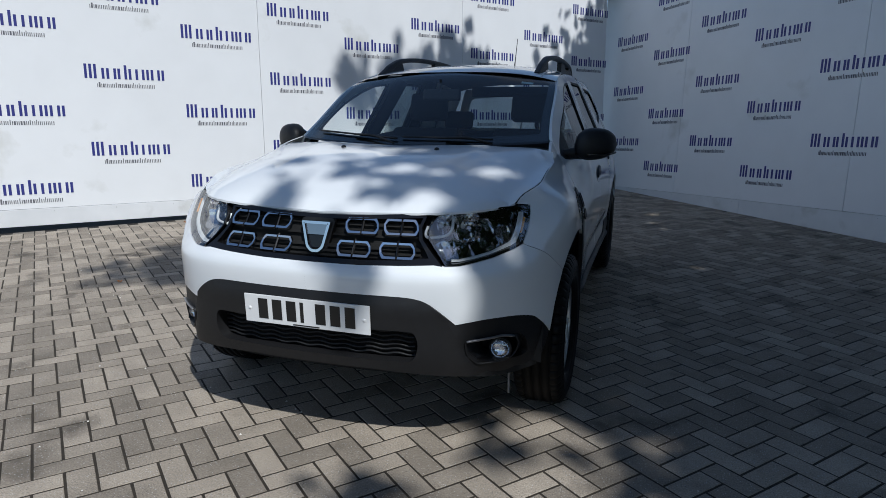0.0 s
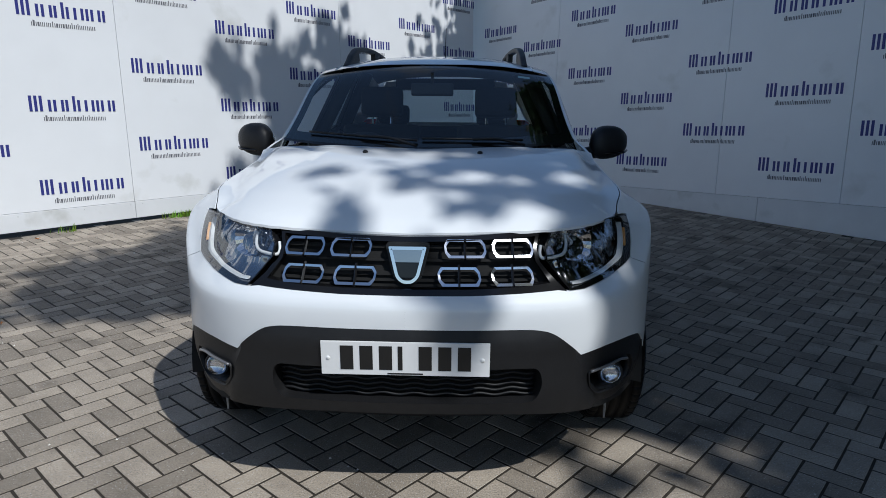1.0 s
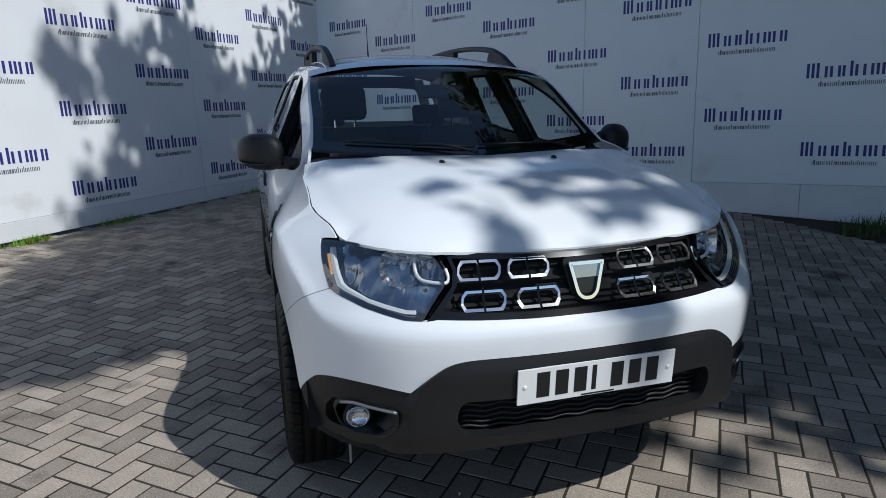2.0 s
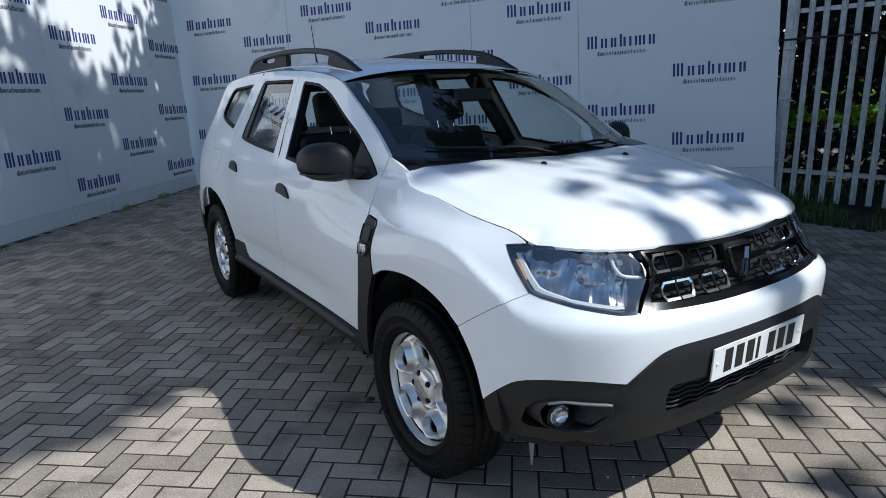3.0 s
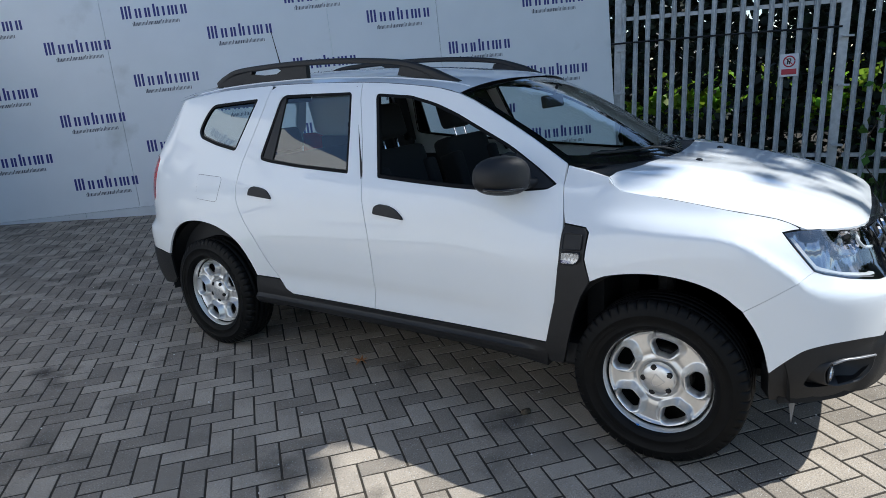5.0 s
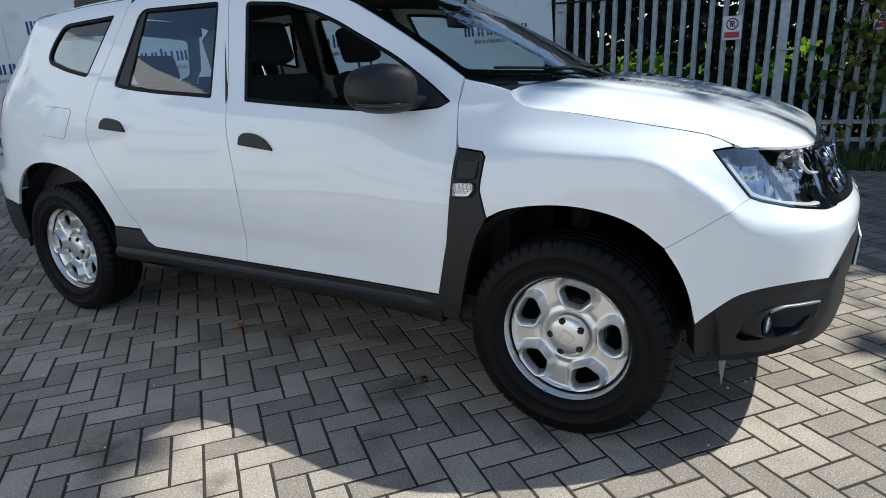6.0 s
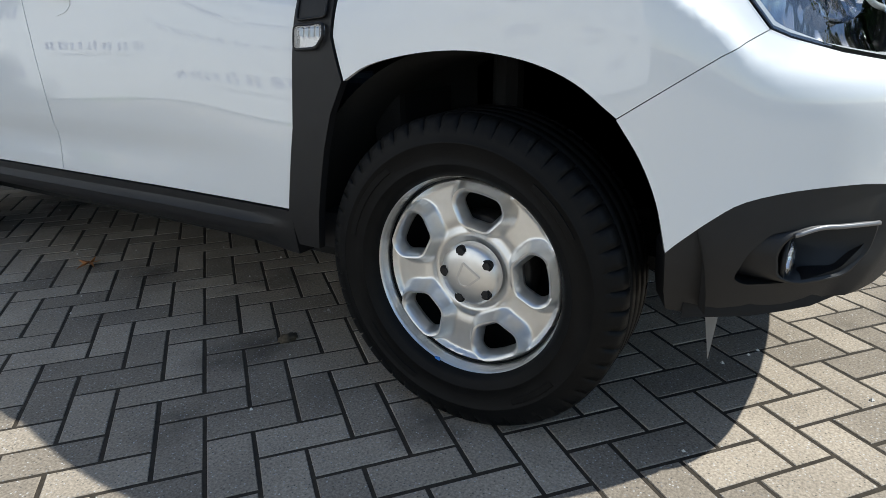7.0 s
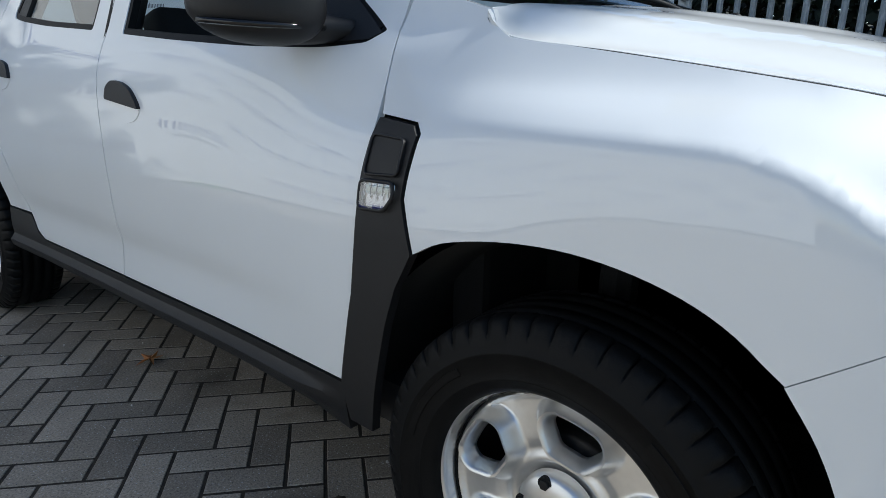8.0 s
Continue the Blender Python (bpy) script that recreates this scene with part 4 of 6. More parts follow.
# tailgate
tail_window = rounded([(0.0, 1.13), (.47, 1.13), (.55, 1.17), (.50, 1.40), (0.0, 1.43)], [0, .04, .05, .05, 0])
TQ = _len[-1]
tq = lambda x: float(np.interp(-x, -_plan[-240:, 0], _len[-240:]))
tail_poly = [(TQ, .57), (tq(.76), .57), (tq(.76), .84), (tq(.70), .86), (tq(.70), 1.16), (tq(.74), 1.2), (tq(.70), 1.42), (tq(.62), 1.48), (TQ, 1.50), (TQ, 1.43)] + [(tq(x), z) for x, z in rounded([(.1, 1.428), (.52, 1.40), (.62, 1.17), (.5, 1.13), (.1, 1.13)], [0, .04, .04, .04, 0])] + [(TQ, 1.13)]
tail = add_part("tailgate", whole(skin(tail_poly, nose_s, step=0.04)), M_PAINT, car)
add_part("rear_glass", whole(skin([(TQ, 1.12), (tq(.55), 1.12), (tq(.64), 1.17), (tq(.55), 1.42), (TQ, 1.44)], shifted(nose_s, -0.006), step=0.05, flange=0)), M_GLASS, tail, "tinted rear window")
add_part("rear_bumper", whole(skin([(qy(3.033), .386), (qy(3.026), .545), (qy(3.138), .556), (qy(3.30), .56), (TQ, .565), (TQ, .30), (qy(3.3), .31), (qy(3.1), .34)], shifted(nose_s, 0.006), step=0.04)), M_PLASTIC, car, "black plastic rear bumper")
add_part("spoiler", sheet(roof_s, np.linspace(-.95, .95, 21), np.linspace(3.02, 3.12, 5), 0.012), M_PAINT, tail)

# ---- windows, seals and trim of the sides ----
for s, k in ((-1, 0), (1, 1)):
    fd, rd = front_doors[k], rear_doors[k]

    def one(name, bm, mat, parent, label=""):
        return add_part(name, mirror_bm(bm) if s < 0 else bm, mat, parent, label)

    for poly, owner, glass in ((window_f, fd, s > 0), (window_r, rd, True), (window_q, car, True)):
        one("window_seal", skin(poly, shifted(nose_s, -0.003), [grow(poly, -0.015)], step=0.02, flange=0.02), M_RUBBER, owner, "black window seal")
        if glass:
            one("window_pane", skin(grow(poly, -0.010), shifted(nose_s, -0.012), step=0.05, flange=0), M_GLASS if owner is fd else M_TINTED, owner, "tinted side window")
    one("window_divider", skin(side_poly([(2.11, 1.14), (2.19, 1.15), (2.125, 1.48), (2.10, 1.48)]), shifted(nose_s, -0.004), step=0.03, flange=0.012), M_PLASTIC, rd)
    one("mirror_sail", skin(side_poly([(.475, 1.078), (.50, 1.066), (.66, 1.058), (.66, 1.205), (.58, 1.155)]), shifted(nose_s, -0.001), step=0.03, flange=0.02), M_PLASTIC, fd)
    # door handles: a white cup under a black flap
    for (ya, yb, za, zb), owner in (((1.352, 1.174, .962, .905), fd), ((2.246, 2.055, 1.006, .955), rd)):
        flap = rounded([(ya, za - .040), (ya - .004, za - .008), (ya - .03, za + .008), ((ya + yb) / 2, za + .004), (yb + .042, zb + .044), (yb + .008, zb + .014), (yb, zb)], [.008, .012, .02, .04, .03, .008, .004])
        h = one("door_handle", skin(side_poly(flap), lambda q, z, off: shell(q, z, off + 0.010), step=0.015, flange=0.014), M_PLASTIC, owner, "black flap handle")
        cup = [(ya + .002, za - .038), (yb - .002, zb - .002), (yb + .025, zb - .030), ((ya + yb) / 2, zb - .042), (ya - .02, za - .072)]
        one("handle_cup", skin(side_poly(rounded(cup, .02)), lambda q, z, off: shell(q, z, off + 0.0015), step=0.015, flange=0.004), M_PAINT, owner)
    # black vent panel behind the front arch, with the side repeater
    vent_poly = [(.392, .936), (.302, .928), (.286, .912), (.291, .811), (.264, .722), (.300, .655), (.325, .58), (.345, .50), (.362, .43), (.372, .385), (.385, .335), (.452, .335), (.462, .424), (.418, .62), (.400, .80), (.397, .90)]
    vent = one("side_vent", skin(grow(side_poly(vent_poly), -0.002), shifted(nose_s, 0.004), step=0.02, flange=0.02), M_PLASTIC, car, "black plastic vent panel behind the wheel arch")
    inset = rounded([(.383, .908), (.305, .905), (.303, .848), (.383, .842)], .01)
    one("vent_block", skin(side_poly(inset), shifted(nose_s, 0.008), step=0.02, flange=0.006), M_PLASTIC, vent)
    edge = [shell(*sy(y, z), 0.010) for y, z in dense(inset, .02)]
    put("vent_rim", mesh_of("vent_rim", *tube([(s * p.x, p.y, p.z) for p in edge], 0.0026, 6, True), True), M_PLASTIC, vent)
    lens = rounded([(.384, .830), (.308, .834), (.306, .812), (.325, .790), (.384, .786)], .008)
    one("repeater_back", skin(side_poly(lens), lambda q, z, off: shell(q, z, off + 0.006 + 0.0035 * math.sin(q * 420) * smooth(.80, .815, z)), step=0.004, flange=0.006), M_SMOKED, vent)
    ring = [shell(*sy(y, z), 0.012) for y, z in dense(grow(lens, .002), .01)]
    put("repeater_rim", mesh_of("repeater_rim", *tube([(s * p.x, p.y, p.z) for p in ring], 0.0036, 6, True), True), M_PLASTIC, vent)
    one("repeater_lamp", skin(side_poly(lens), shifted(nose_s, 0.014), step=0.012, flange=0.008), M_LENS, vent, "clear side repeater lamp")
    # sill and rear cladding
    sill_poly = [(.452, .421), (1.2, .421), (1.96, .421), (2.02, .440), (2.068, .497), (2.246, .500), (2.262, .40), (2.272, .33), (2.10, .33), (2.02, .352), (1.2, .328), (.46, .308)]

    def sill_s(q, z, off):
        return shell(q, z, off + 0.004 + smooth(.44, .62, float(np.interp(q, _len, _plan[:, 1]))) * (0.020 * smooth(.396, .380, z) - 0.032 * smooth(.362, .31, z)))

    one("sill_cladding", skin(side_poly(sill_poly), sill_s, step=0.011, flange=0.05), M_PLASTIC, car, "black plastic sill trim")
    if s < 0:
        fl = rounded([(2.716, 1.062), (2.492, 1.050), (2.520, .912), (2.70, .925)], .025)
        one("fuel_flap", skin(side_poly(fl), lambda q, z, off: shell(q, z, off + 0.0015), step=0.03, flange=0.004), M_PAINT, car)
        one("fuel_flap_gap", skin(side_poly(grow(fl, .0016)), lambda q, z, off: shell(q, z, off + 0.0006), [side_poly(fl)], step=0.03, flange=0), M_DARK, car)
    # wheel arch liners and inner lips
    for yc, pts in ((0.0, FRONT_ARCH), (2.673, REAR_ARCH)):
        bm = bmesh.new()
        seg = 40
        rings = []
        for x in (.825, .79, .60, .42):
            r = .445 if x < .82 else .462
            rings.append([bm.verts.new((s * x, yc + r * math.cos(a) * (1.02 if yc else 1.0), .333 + r * math.sin(a))) for a in np.linspace(.06 if yc == 0 else -.1, math.pi - .02, seg)])
        for ra, rb in zip(rings, rings[1:]):
            for i in range(seg - 1):
                bm.faces.new((ra[i], ra[i + 1], rb[i + 1], rb[i]))
        bm.faces.new(rings[-1])
        add_part("arch_liner", bm, M_DARK, car, "black wheel arch liner")
    # mirror
    mir = empty("door_mirror")
    mir.parent = fd
    tagged(mir, "black plastic door mirror")
    bm = bmesh.new()
    seg, rows = 28, 18
    for i in range(rows + 1):
        t = -1 + 2 * i / rows
        w = max(0.0, 1 - abs(t) ** 2.6) ** 0.5
        for j in range(seg):
            a = 2 * math.pi * j / seg
            ca, sa = math.cos(a), math.sin(a)
            py = math.copysign(abs(ca) ** 0.75, ca) * 0.088 * w * (1.0 if ca < 0 else 0.72)
            pz = math.copysign(abs(sa) ** 0.8, sa) * (0.088 if sa > 0 else 0.075) * w * (1 - 0.10 * t)
            bm.verts.new((s * (.895 + .105 * t), .645 + py + .05 * t, 1.126 + pz + 0.004 * t))
    bm.verts.ensure_lookup_table()
    for i in range(rows):
        for j in range(seg):
            bm.faces.new((bm.verts[i * seg + j], bm.verts[i * seg + (j + 1) % seg], bm.verts[(i + 1) * seg + (j + 1) % seg], bm.verts[(i + 1) * seg + j]))
    bmesh.ops.remove_doubles(bm, verts=bm.verts, dist=1e-5)
    part("mirror_shell", bm, M_PLASTIC, mir, "", True)
    bm = bmesh.new()
    bmesh.ops.create_uvsphere(bm, u_segments=20, v_segments=12, radius=1.0, matrix=Matrix.Translation((s * .90, .712, 1.126)) @ Matrix.Diagonal((.083, .006, .062, 1)))
    part("mirror_glass", bm, M_CHROME, mir, "mirror glass", True)
    arm = [on_side(.56, 1.085, -.02), on_side(.59, 1.085, .03), Vector((.85, .63, 1.085))]
    put("mirror_arm", mesh_of("mirror_arm", *tube(spline([(s * p.x, p.y, p.z) for p in arm], 5), [.020, .021, .022, .024, .026, .028, .030, .031, .032, .032, .03], 10), True), M_PLASTIC, mir)
    groove = [Vector((s * x, y, z)) for x, y, z in ((.80, .566, 1.085), (.88, .560, 1.083), (.96, .60, 1.085), (.995, .67, 1.09))]
    put("mirror_trim", mesh_of("mirror_trim", *tube(spline(groove, 5), 0.006, 6), True), M_GLOSSBLACK, mir)

# ---- roof rails and aerial ----
for s in (-1, 1):
    rail = empty("roof_rail")
    rail.parent = car
    tagged(rail, "black plastic roof rail")
    path = spline([(.497, 1.06, 1.498), (.497, 1.16, 1.540), (.498, 1.24, 1.576), (.498, 1.36, 1.612), (.498, 1.50, 1.632), (.497, 1.75, 1.650), (.493, 2.05, 1.657), (.487, 2.35, 1.653), (.48, 2.64, 1.638), (.474, 2.77, 1.602), (.469, 2.85, 1.566)], 6)
    verts, faces = [], []
    prof = rounded([(-.022, -.016), (.022, -.016), (.018, .014), (-.018, .014)], .010)
    for i, p in enumerate(path):
        a, b = path[max(i - 1, 0)], path[min(i + 1, len(path) - 1)]
        way = (b - a).normalized()
        up = Vector((1, 0, 0)).cross(way)
        up = -up if up.z < 0 else up
        t = i / (len(path) - 1)
        thick = 1.0 + 0.5 * smooth(.25, .12, t) + 0.3 * smooth(.8, .95, t)
        verts += [(s * (p.x + x), p.y + up.y * z * thick, p.z + up.z * z * thick) for x, z in prof]
    n = len(prof)
    for i in range(len(path) - 1):
        faces += [(i * n + j, i * n + (j + 1) % n, (i + 1) * n + (j + 1) % n, (i + 1) * n + j) for j in range(n)]
    faces += [tuple(range(n)), tuple((len(path) - 1) * n + j for j in range(n))]
    put("rail_bar", mesh_of("rail_bar", verts, faces, True), M_PLASTIC, rail)

    def web(name, pts):
        """A skirt of the rail down to the roof, cut to an outline in y and z."""
        p, f = fill(dense(pts, .03), (), .04)
        k = len(p)
        verts = [(s * (.497 - .012 * (y - 1.1) + dx), y, z) for dx in (-.016, .016) for y, z in p]
        faces = list(f) + [tuple(i + k for i in t) for t in f]
        bm = bmesh.new()
        me = mesh_of(name, verts, faces)
        bm.from_mesh(me)
        rim = [e for e in bm.edges if len(e.link_faces) == 1 and e.verts[0].co.x * s < (.497 - .012 * (e.verts[0].co.y - 1.1)) and e.verts[1].co.x * s < (.497 - .012 * (e.verts[1].co.y - 1.1))]
        bm.verts.ensure_lookup_table()
        for e in rim:
            i, j = e.verts[0].index, e.verts[1].index
            try:
                bm.faces.new((bm.verts[i], bm.verts[j], bm.verts[j + k], bm.verts[i + k]))
            except (ValueError, IndexError):
                pass
        part(name, bm, M_PLASTIC, rail)

    web("front_foot", [(1.09, 1.50), (1.42, 1.56), (1.40, 1.60), (1.34, 1.605), (1.20, 1.555)])
    web("middle_foot", [(2.06, 1.570), (2.14, 1.572), (2.16, 1.648), (2.06, 1.648)])
    web("rear_foot", [(2.14, 1.572), (2.86, 1.550), (2.76, 1.60), (2.50, 1.640), (2.52, 1.615), (2.42, 1.605), (2.30, 1.608), (2.26, 1.625), (2.30, 1.645), (2.16, 1.65)])
aerial = put("aerial", mesh_of("aerial", *tube([(0, 2.76, 1.575), (0, 2.765, 1.60), (0.003, 2.80, 1.72), (.008, 2.85, 1.90)], [.018, .010, .0035, .0025], 8), True), M_PLASTIC, car, "thin black roof aerial")


# ---- wheels ----
def revolve(profile, seg, radius_of=None, steps=None):
    """A ring turned about x: profile of (radius, x)."""
    bm = bmesh.new()
    n = len(profile)
    for j in range(seg):
        a = 2 * math.pi * (steps[j] if steps else j / seg)
        for i, (r, x) in enumerate(profile):
            rr = radius_of(i, j, r) if radius_of else r
            bm.verts.new((x, rr * math.cos(a), rr * math.sin(a)))
    bm.verts.ensure_lookup_table()
    for j in range(seg):
        k = (j + 1) % seg
        for i in range(n - 1):
            bm.faces.new((bm.verts[j * n + i], bm.verts[j * n + i + 1], bm.verts[k * n + i + 1], bm.verts[k * n + i]))
    return bm


def make_wheel():
    wheel = empty("wheel")
    wheel.parent = car
    tagged(wheel, "silver steel wheel with a black road tyre")
    R = .337
    side = [(.214, .078), (.219, .088), (.228, .096), (.240, .1005), (.2415, .1025), (.2435, .1005), (.262, .106), (.283, .1075), (.2845, .1090), (.2865, .1072), (.300, .1045), (.312, .100), (.321, .0945)]
    tread = [(.3300, .0900), (R - .0015, .080), (R, .066), (R, .0615), (R - .008, .060), (R - .008, .054), (R, .0525), (R, .024), (R - .008, .0225), (R - .008, .0165), (R, .015)]
    prof = side + tread
    prof = prof + [(r, -x) for r, x in prof[::-1]]
    cut = {i for i, (r, x) in enumerate(prof) if .3185 < r < R + .001 and .0605 < abs(x) < .096}
    lugs = [(k + f) / 52 for k in range(52) for f in (0, .02, .09, .11, .42, .72)]

    def lug(i, j, r):
        return r - (.0085 if i in cut and j % 6 in (1, 2) else 0.0)

    tyre = revolve(prof, len(lugs), lug, lugs)
    for f in tyre.faces:
        f.smooth = False
    t = add_part("tyre", tyre, M_RUBBER, wheel, "black ribbed road tyre", 28)
    # raised band marks on the side wall
    for a0, a1, r in ((.5, .95, .268), (2.2, 2.9, .268), (3.7, 4.3, .266), (5.2, 5.6, .270)):
        verts, faces = [], []
        for a in np.linspace(a0, a1, 14):
            for rr, x in ((r - .007, .1062), (r - .006, .1078), (r + .006, .1086), (r + .007, .1070)):
                verts.append((x, rr * math.cos(a), rr * math.sin(a)))
        for i in range(13):
            for j in range(3):
                faces.append((4 * i + j, 4 * i + j + 1, 4 * i + 5 + j, 4 * i + 4 + j))
        put("side_mark", mesh_of("side_mark", verts, faces), M_RUBBER, t)
    # pressed steel rim with five windows
    hole = rounded([(-.022, .118), (.022, .118), (.046, .152), (.038, .1715), (0, .1755), (-.038, .1715), (-.046, .152)], [.007, .007, .008, .009, .02, .009, .008], 5)
    holes = []
    for k in range(5):
        a = radians(80 + 72 * k) - math.pi / 2
        holes.append([(x * math.cos(a) - y * math.sin(a), x * math.sin(a) + y * math.cos(a)) for x, y in hole])
    edges = [np.array(dense(h, .0012)) for h in holes]
    rings = [[(r * math.cos(a), r * math.sin(a)) for a in np.linspace(0, 2 * math.pi, 150, endpoint=False)] for r in (.190, .1945, .1985, .2015, .2035, .2050, .2065, .2090)]
    rings += [grow(h, d) for d in (.003, .0065, .010, .014, .019, .024) for h in holes]

    def rim_s(a, b, off):
        r = math.hypot(a, b)
        d = min(float(np.min((e[:, 0] - a) ** 2 + (e[:, 1] - b) ** 2)) for e in edges) ** 0.5
        h = .030 + .010 * smooth(.070, .085, r) + .008 * smooth(.08, .125, r)
        h += .024 * math.exp(-((d - .0125) / .0090) ** 2) * smooth(.078, .098, r) * smooth(.207, .194, r)
        h -= .010 * smooth(.022, .033, d) * smooth(.085, .105, r) * smooth(.199, .188, r)
        h -= .008 * smooth(.006, 0.0, d)
        h += -.013 * math.exp(-((r - .2050) / .0030) ** 2) + .018 * smooth(.2055, .2110, r)
        return Vector((h + off, a, b))

    circle = [(.2117 * math.cos(a), .2117 * math.sin(a)) for a in np.linspace(0, 2 * math.pi, 120, endpoint=False)]
    rim = add_part("rim", skin(circle, rim_s, holes, step=.0045, flange=.007, rings=rings), M_RIM, wheel, "silver pressed steel rim", 50)
    part("rim_lip", revolve([(.2119, .058), (.2124, .069), (.2165, .0765), (.2205, .0775), (.2225, .074), (.2215, .066)], 120), M_RIM, rim, "", True)
    part("barrel", revolve([(.205, .050), (.200, .0), (.205, -.08), (.02, -.085)], 60), M_DARK, rim, "", True)
    part("brake_drum", revolve([(.01, .012), (.118, .012), (.122, .006), (.122, -.04)], 60), material("rusty_cast_iron", (.045, .04, .036), .6, .6, noise_scale=30, noise_amount=.3), rim, "", True)
    cap = add_part("centre_cap", revolve([(.0005, .068), (.02, .0675), (.042, .065), (.060, .060), (.0675, .053), (.068, .034)], 48), M_RIM, wheel, "silver centre cap", 40)
    crest = rounded([(-.026, .022), (.026, .022), (.016, -.020), (0, -.029), (-.016, -.020)], .006)

    def crest_s(a, b, off):
        ang = radians(-35)
        y, z = a * math.cos(ang) - b * math.sin(ang), a * math.sin(ang) + b * math.cos(ang)
        return Vector((.0682 + off, y, z))

    add_part("cap_crest", skin(crest, crest_s, [grow(crest, -.0045)], step=.004, flange=.004), M_SATIN, cap)
    for k in range(5):
        a = radians(34 + 72 * k)
        bm = bmesh.new()
        bmesh.ops.create_cone(bm, cap_ends=True, segments=20, radius1=.0125, radius2=.0125, depth=.012, matrix=Matrix.Translation((.056, .054 * math.cos(a), .054 * math.sin(a))) @ pose(0, 0, 0, 0, 90, 0))
        part("bolt_well", bm, M_DARK, cap)
        bm = bmesh.new()
        bmesh.ops.create_cone(bm, cap_ends=True, segments=6, radius1=.0102, radius2=.0090, depth=.012, matrix=Matrix.Translation((.060, .054 * math.cos(a), .054 * math.sin(a))) @ pose(0, 0, 0, 0, 90, 0))
        part("wheel_bolt", bm, M_PLASTIC, cap)
    return wheel


wheel = make_wheel()
wheel.matrix_basis = Matrix.Translation((-.782, 0, .335)) @ pose(0, 0, 0, 0, 0, 180)
for x, y, turn in ((-.782, 2.673, 23), (.782, 0, 41), (.782, 2.673, 12)):
    w = copy_thing(wheel, Matrix.Translation((x, y, .335)) @ pose(0, 0, 0, 0, 0, 180 if x < 0 else 0) @ pose(0, 0, 0, turn, 0, 0))
spot = box((-.0015, -.006, -.005), (.0015, .006, .005))
ob = part("balance_mark", spot, material("blue_paint_dab", (.05, .2, .6), .5), wheel)
ob.location = (.0795, -.066, -.204)

# ---- under and inside ----
part("underbody", box((-.60, .30, .20), (.60, 3.2, .30), bevel=.03), M_DARK, car)
part("engine_block", box((-.42, -.50, .36), (.42, .25, .84), bevel=.05), M_DARK, car)
part("bulkhead", box((-.66, .28, .30), (.66, .36, .98), bevel=.02), M_DARK, car)
for y in (0.0, 2.673):
    put("axle", mesh_of("axle", *tube([(-.7, y, .33), (.7, y, .33)], .05, 10)), M_DARK, car)
for s in (-1, 1):
    put("suspension_arm", mesh_of("suspension_arm", *tube([(s * .66, .02, .30), (s * .58, .04, .55), (s * .55, .05, .86)], .035, 8)), M_DARK, car)
    part("inner_side", box((s * .75 - .02, .85, .30), (s * .75 + .02, 2.20, 1.00), bevel=.01), M_CABIN, car)
    part("quarter_trim", box((s * .73 - .02, 2.24, .40), (s * .73 + .02, 3.16, 1.13), bevel=.01), M_CABIN, car)
cabin = empty("cabin")
cabin.parent = car
tagged(cabin, "dark cabin with black fabric seats")
part("cabin_floor", box((-.78, .30, .31), (.78, 3.2, .40)), M_CABIN, cabin)
part("rear_header", box((-.42, 2.94, 1.415), (.42, 3.00, 1.505), bevel=.015), M_CABIN, cabin)
part("boot_cover", box((-.60, 2.36, .95), (.60, 3.15, .98), bevel=.01), M_CABIN, cabin)
bm = bmesh.new()
box_bm(bm, (-.70, .40, .72), (.70, .80, 1.05), bevel=.06, segments=4)
box_bm(bm, (-.62, .33, .95), (.62, .62, 1.085), bevel=.05, segments=4)
box_bm(bm, (-.58, .42, 1.03), (-.20, .74, 1.13), bevel=.045, segments=4)
part("dashboard", bm, M_CABIN, cabin, "charcoal plastic dashboard", True)
part("console", box((-.12, .75, .40), (.12, 1.55, .66), bevel=.04, segments=3), M_CABIN, cabin)


def cushion(name, lo, hi, m, mat, parent, bevel=.05):
    bm = box(lo, hi, m, bevel, 4)
    return part(name, bm, mat, parent, "", True)


for x in (-.37, .37):
    m = Matrix.Translation((x, 1.18, .40))
    cushion("seat_base", (-.25, -.27, .10), (.25, .27, .26), m, M_FABRIC, cabin, .06)
    lean = m @ Matrix.Translation((0, .24, .20)) @ pose(0, 0, 0, -17, 0, 0)
    back = cushion("seat_back", (-.25, -.05, 0), (.25, .08, .60), lean, M_FABRIC, cabin, .06)
    for dx in (-.22, .22):
        cushion("seat_bolster", (dx - .045, -.09, .05), (dx + .045, .05, .50), lean, M_FABRIC, back, .04)
    cushion("head_restraint", (-.135, -.05, .655), (.135, .055, .845), lean, M_FABRIC, back, .05)
    for dx in (-.06, .06):
        put("restraint_post", mesh_of("restraint_post", *tube([lean @ Vector((dx, 0, .58)), lean @ Vector((dx, 0, .68))], .006, 8)), M_CHROME, back)
m = Matrix.Translation((0, 2.0, .40))
cushion("rear_bench", (-.62, -.28, .08), (.62, .25, .25), m, M_FABRIC, cabin, .06)
lean = m @ Matrix.Translation((0, .22, .20)) @ pose(0, 0, 0, -18, 0, 0)
bench_back = cushion("rear_seat_back", (-.62, -.05, 0), (.62, .07, .56), lean, M_FABRIC, cabin, .06)
for x in (-.38, .38):
    cushion("rear_head_restraint", (x - .12, -.04, .58), (x + .12, .045, .72), lean, M_FABRIC, bench_back, .045)
steer = Matrix.Translation((-.37, .80, .98)) @ pose(0, 0, 0, 64, 0, 0)
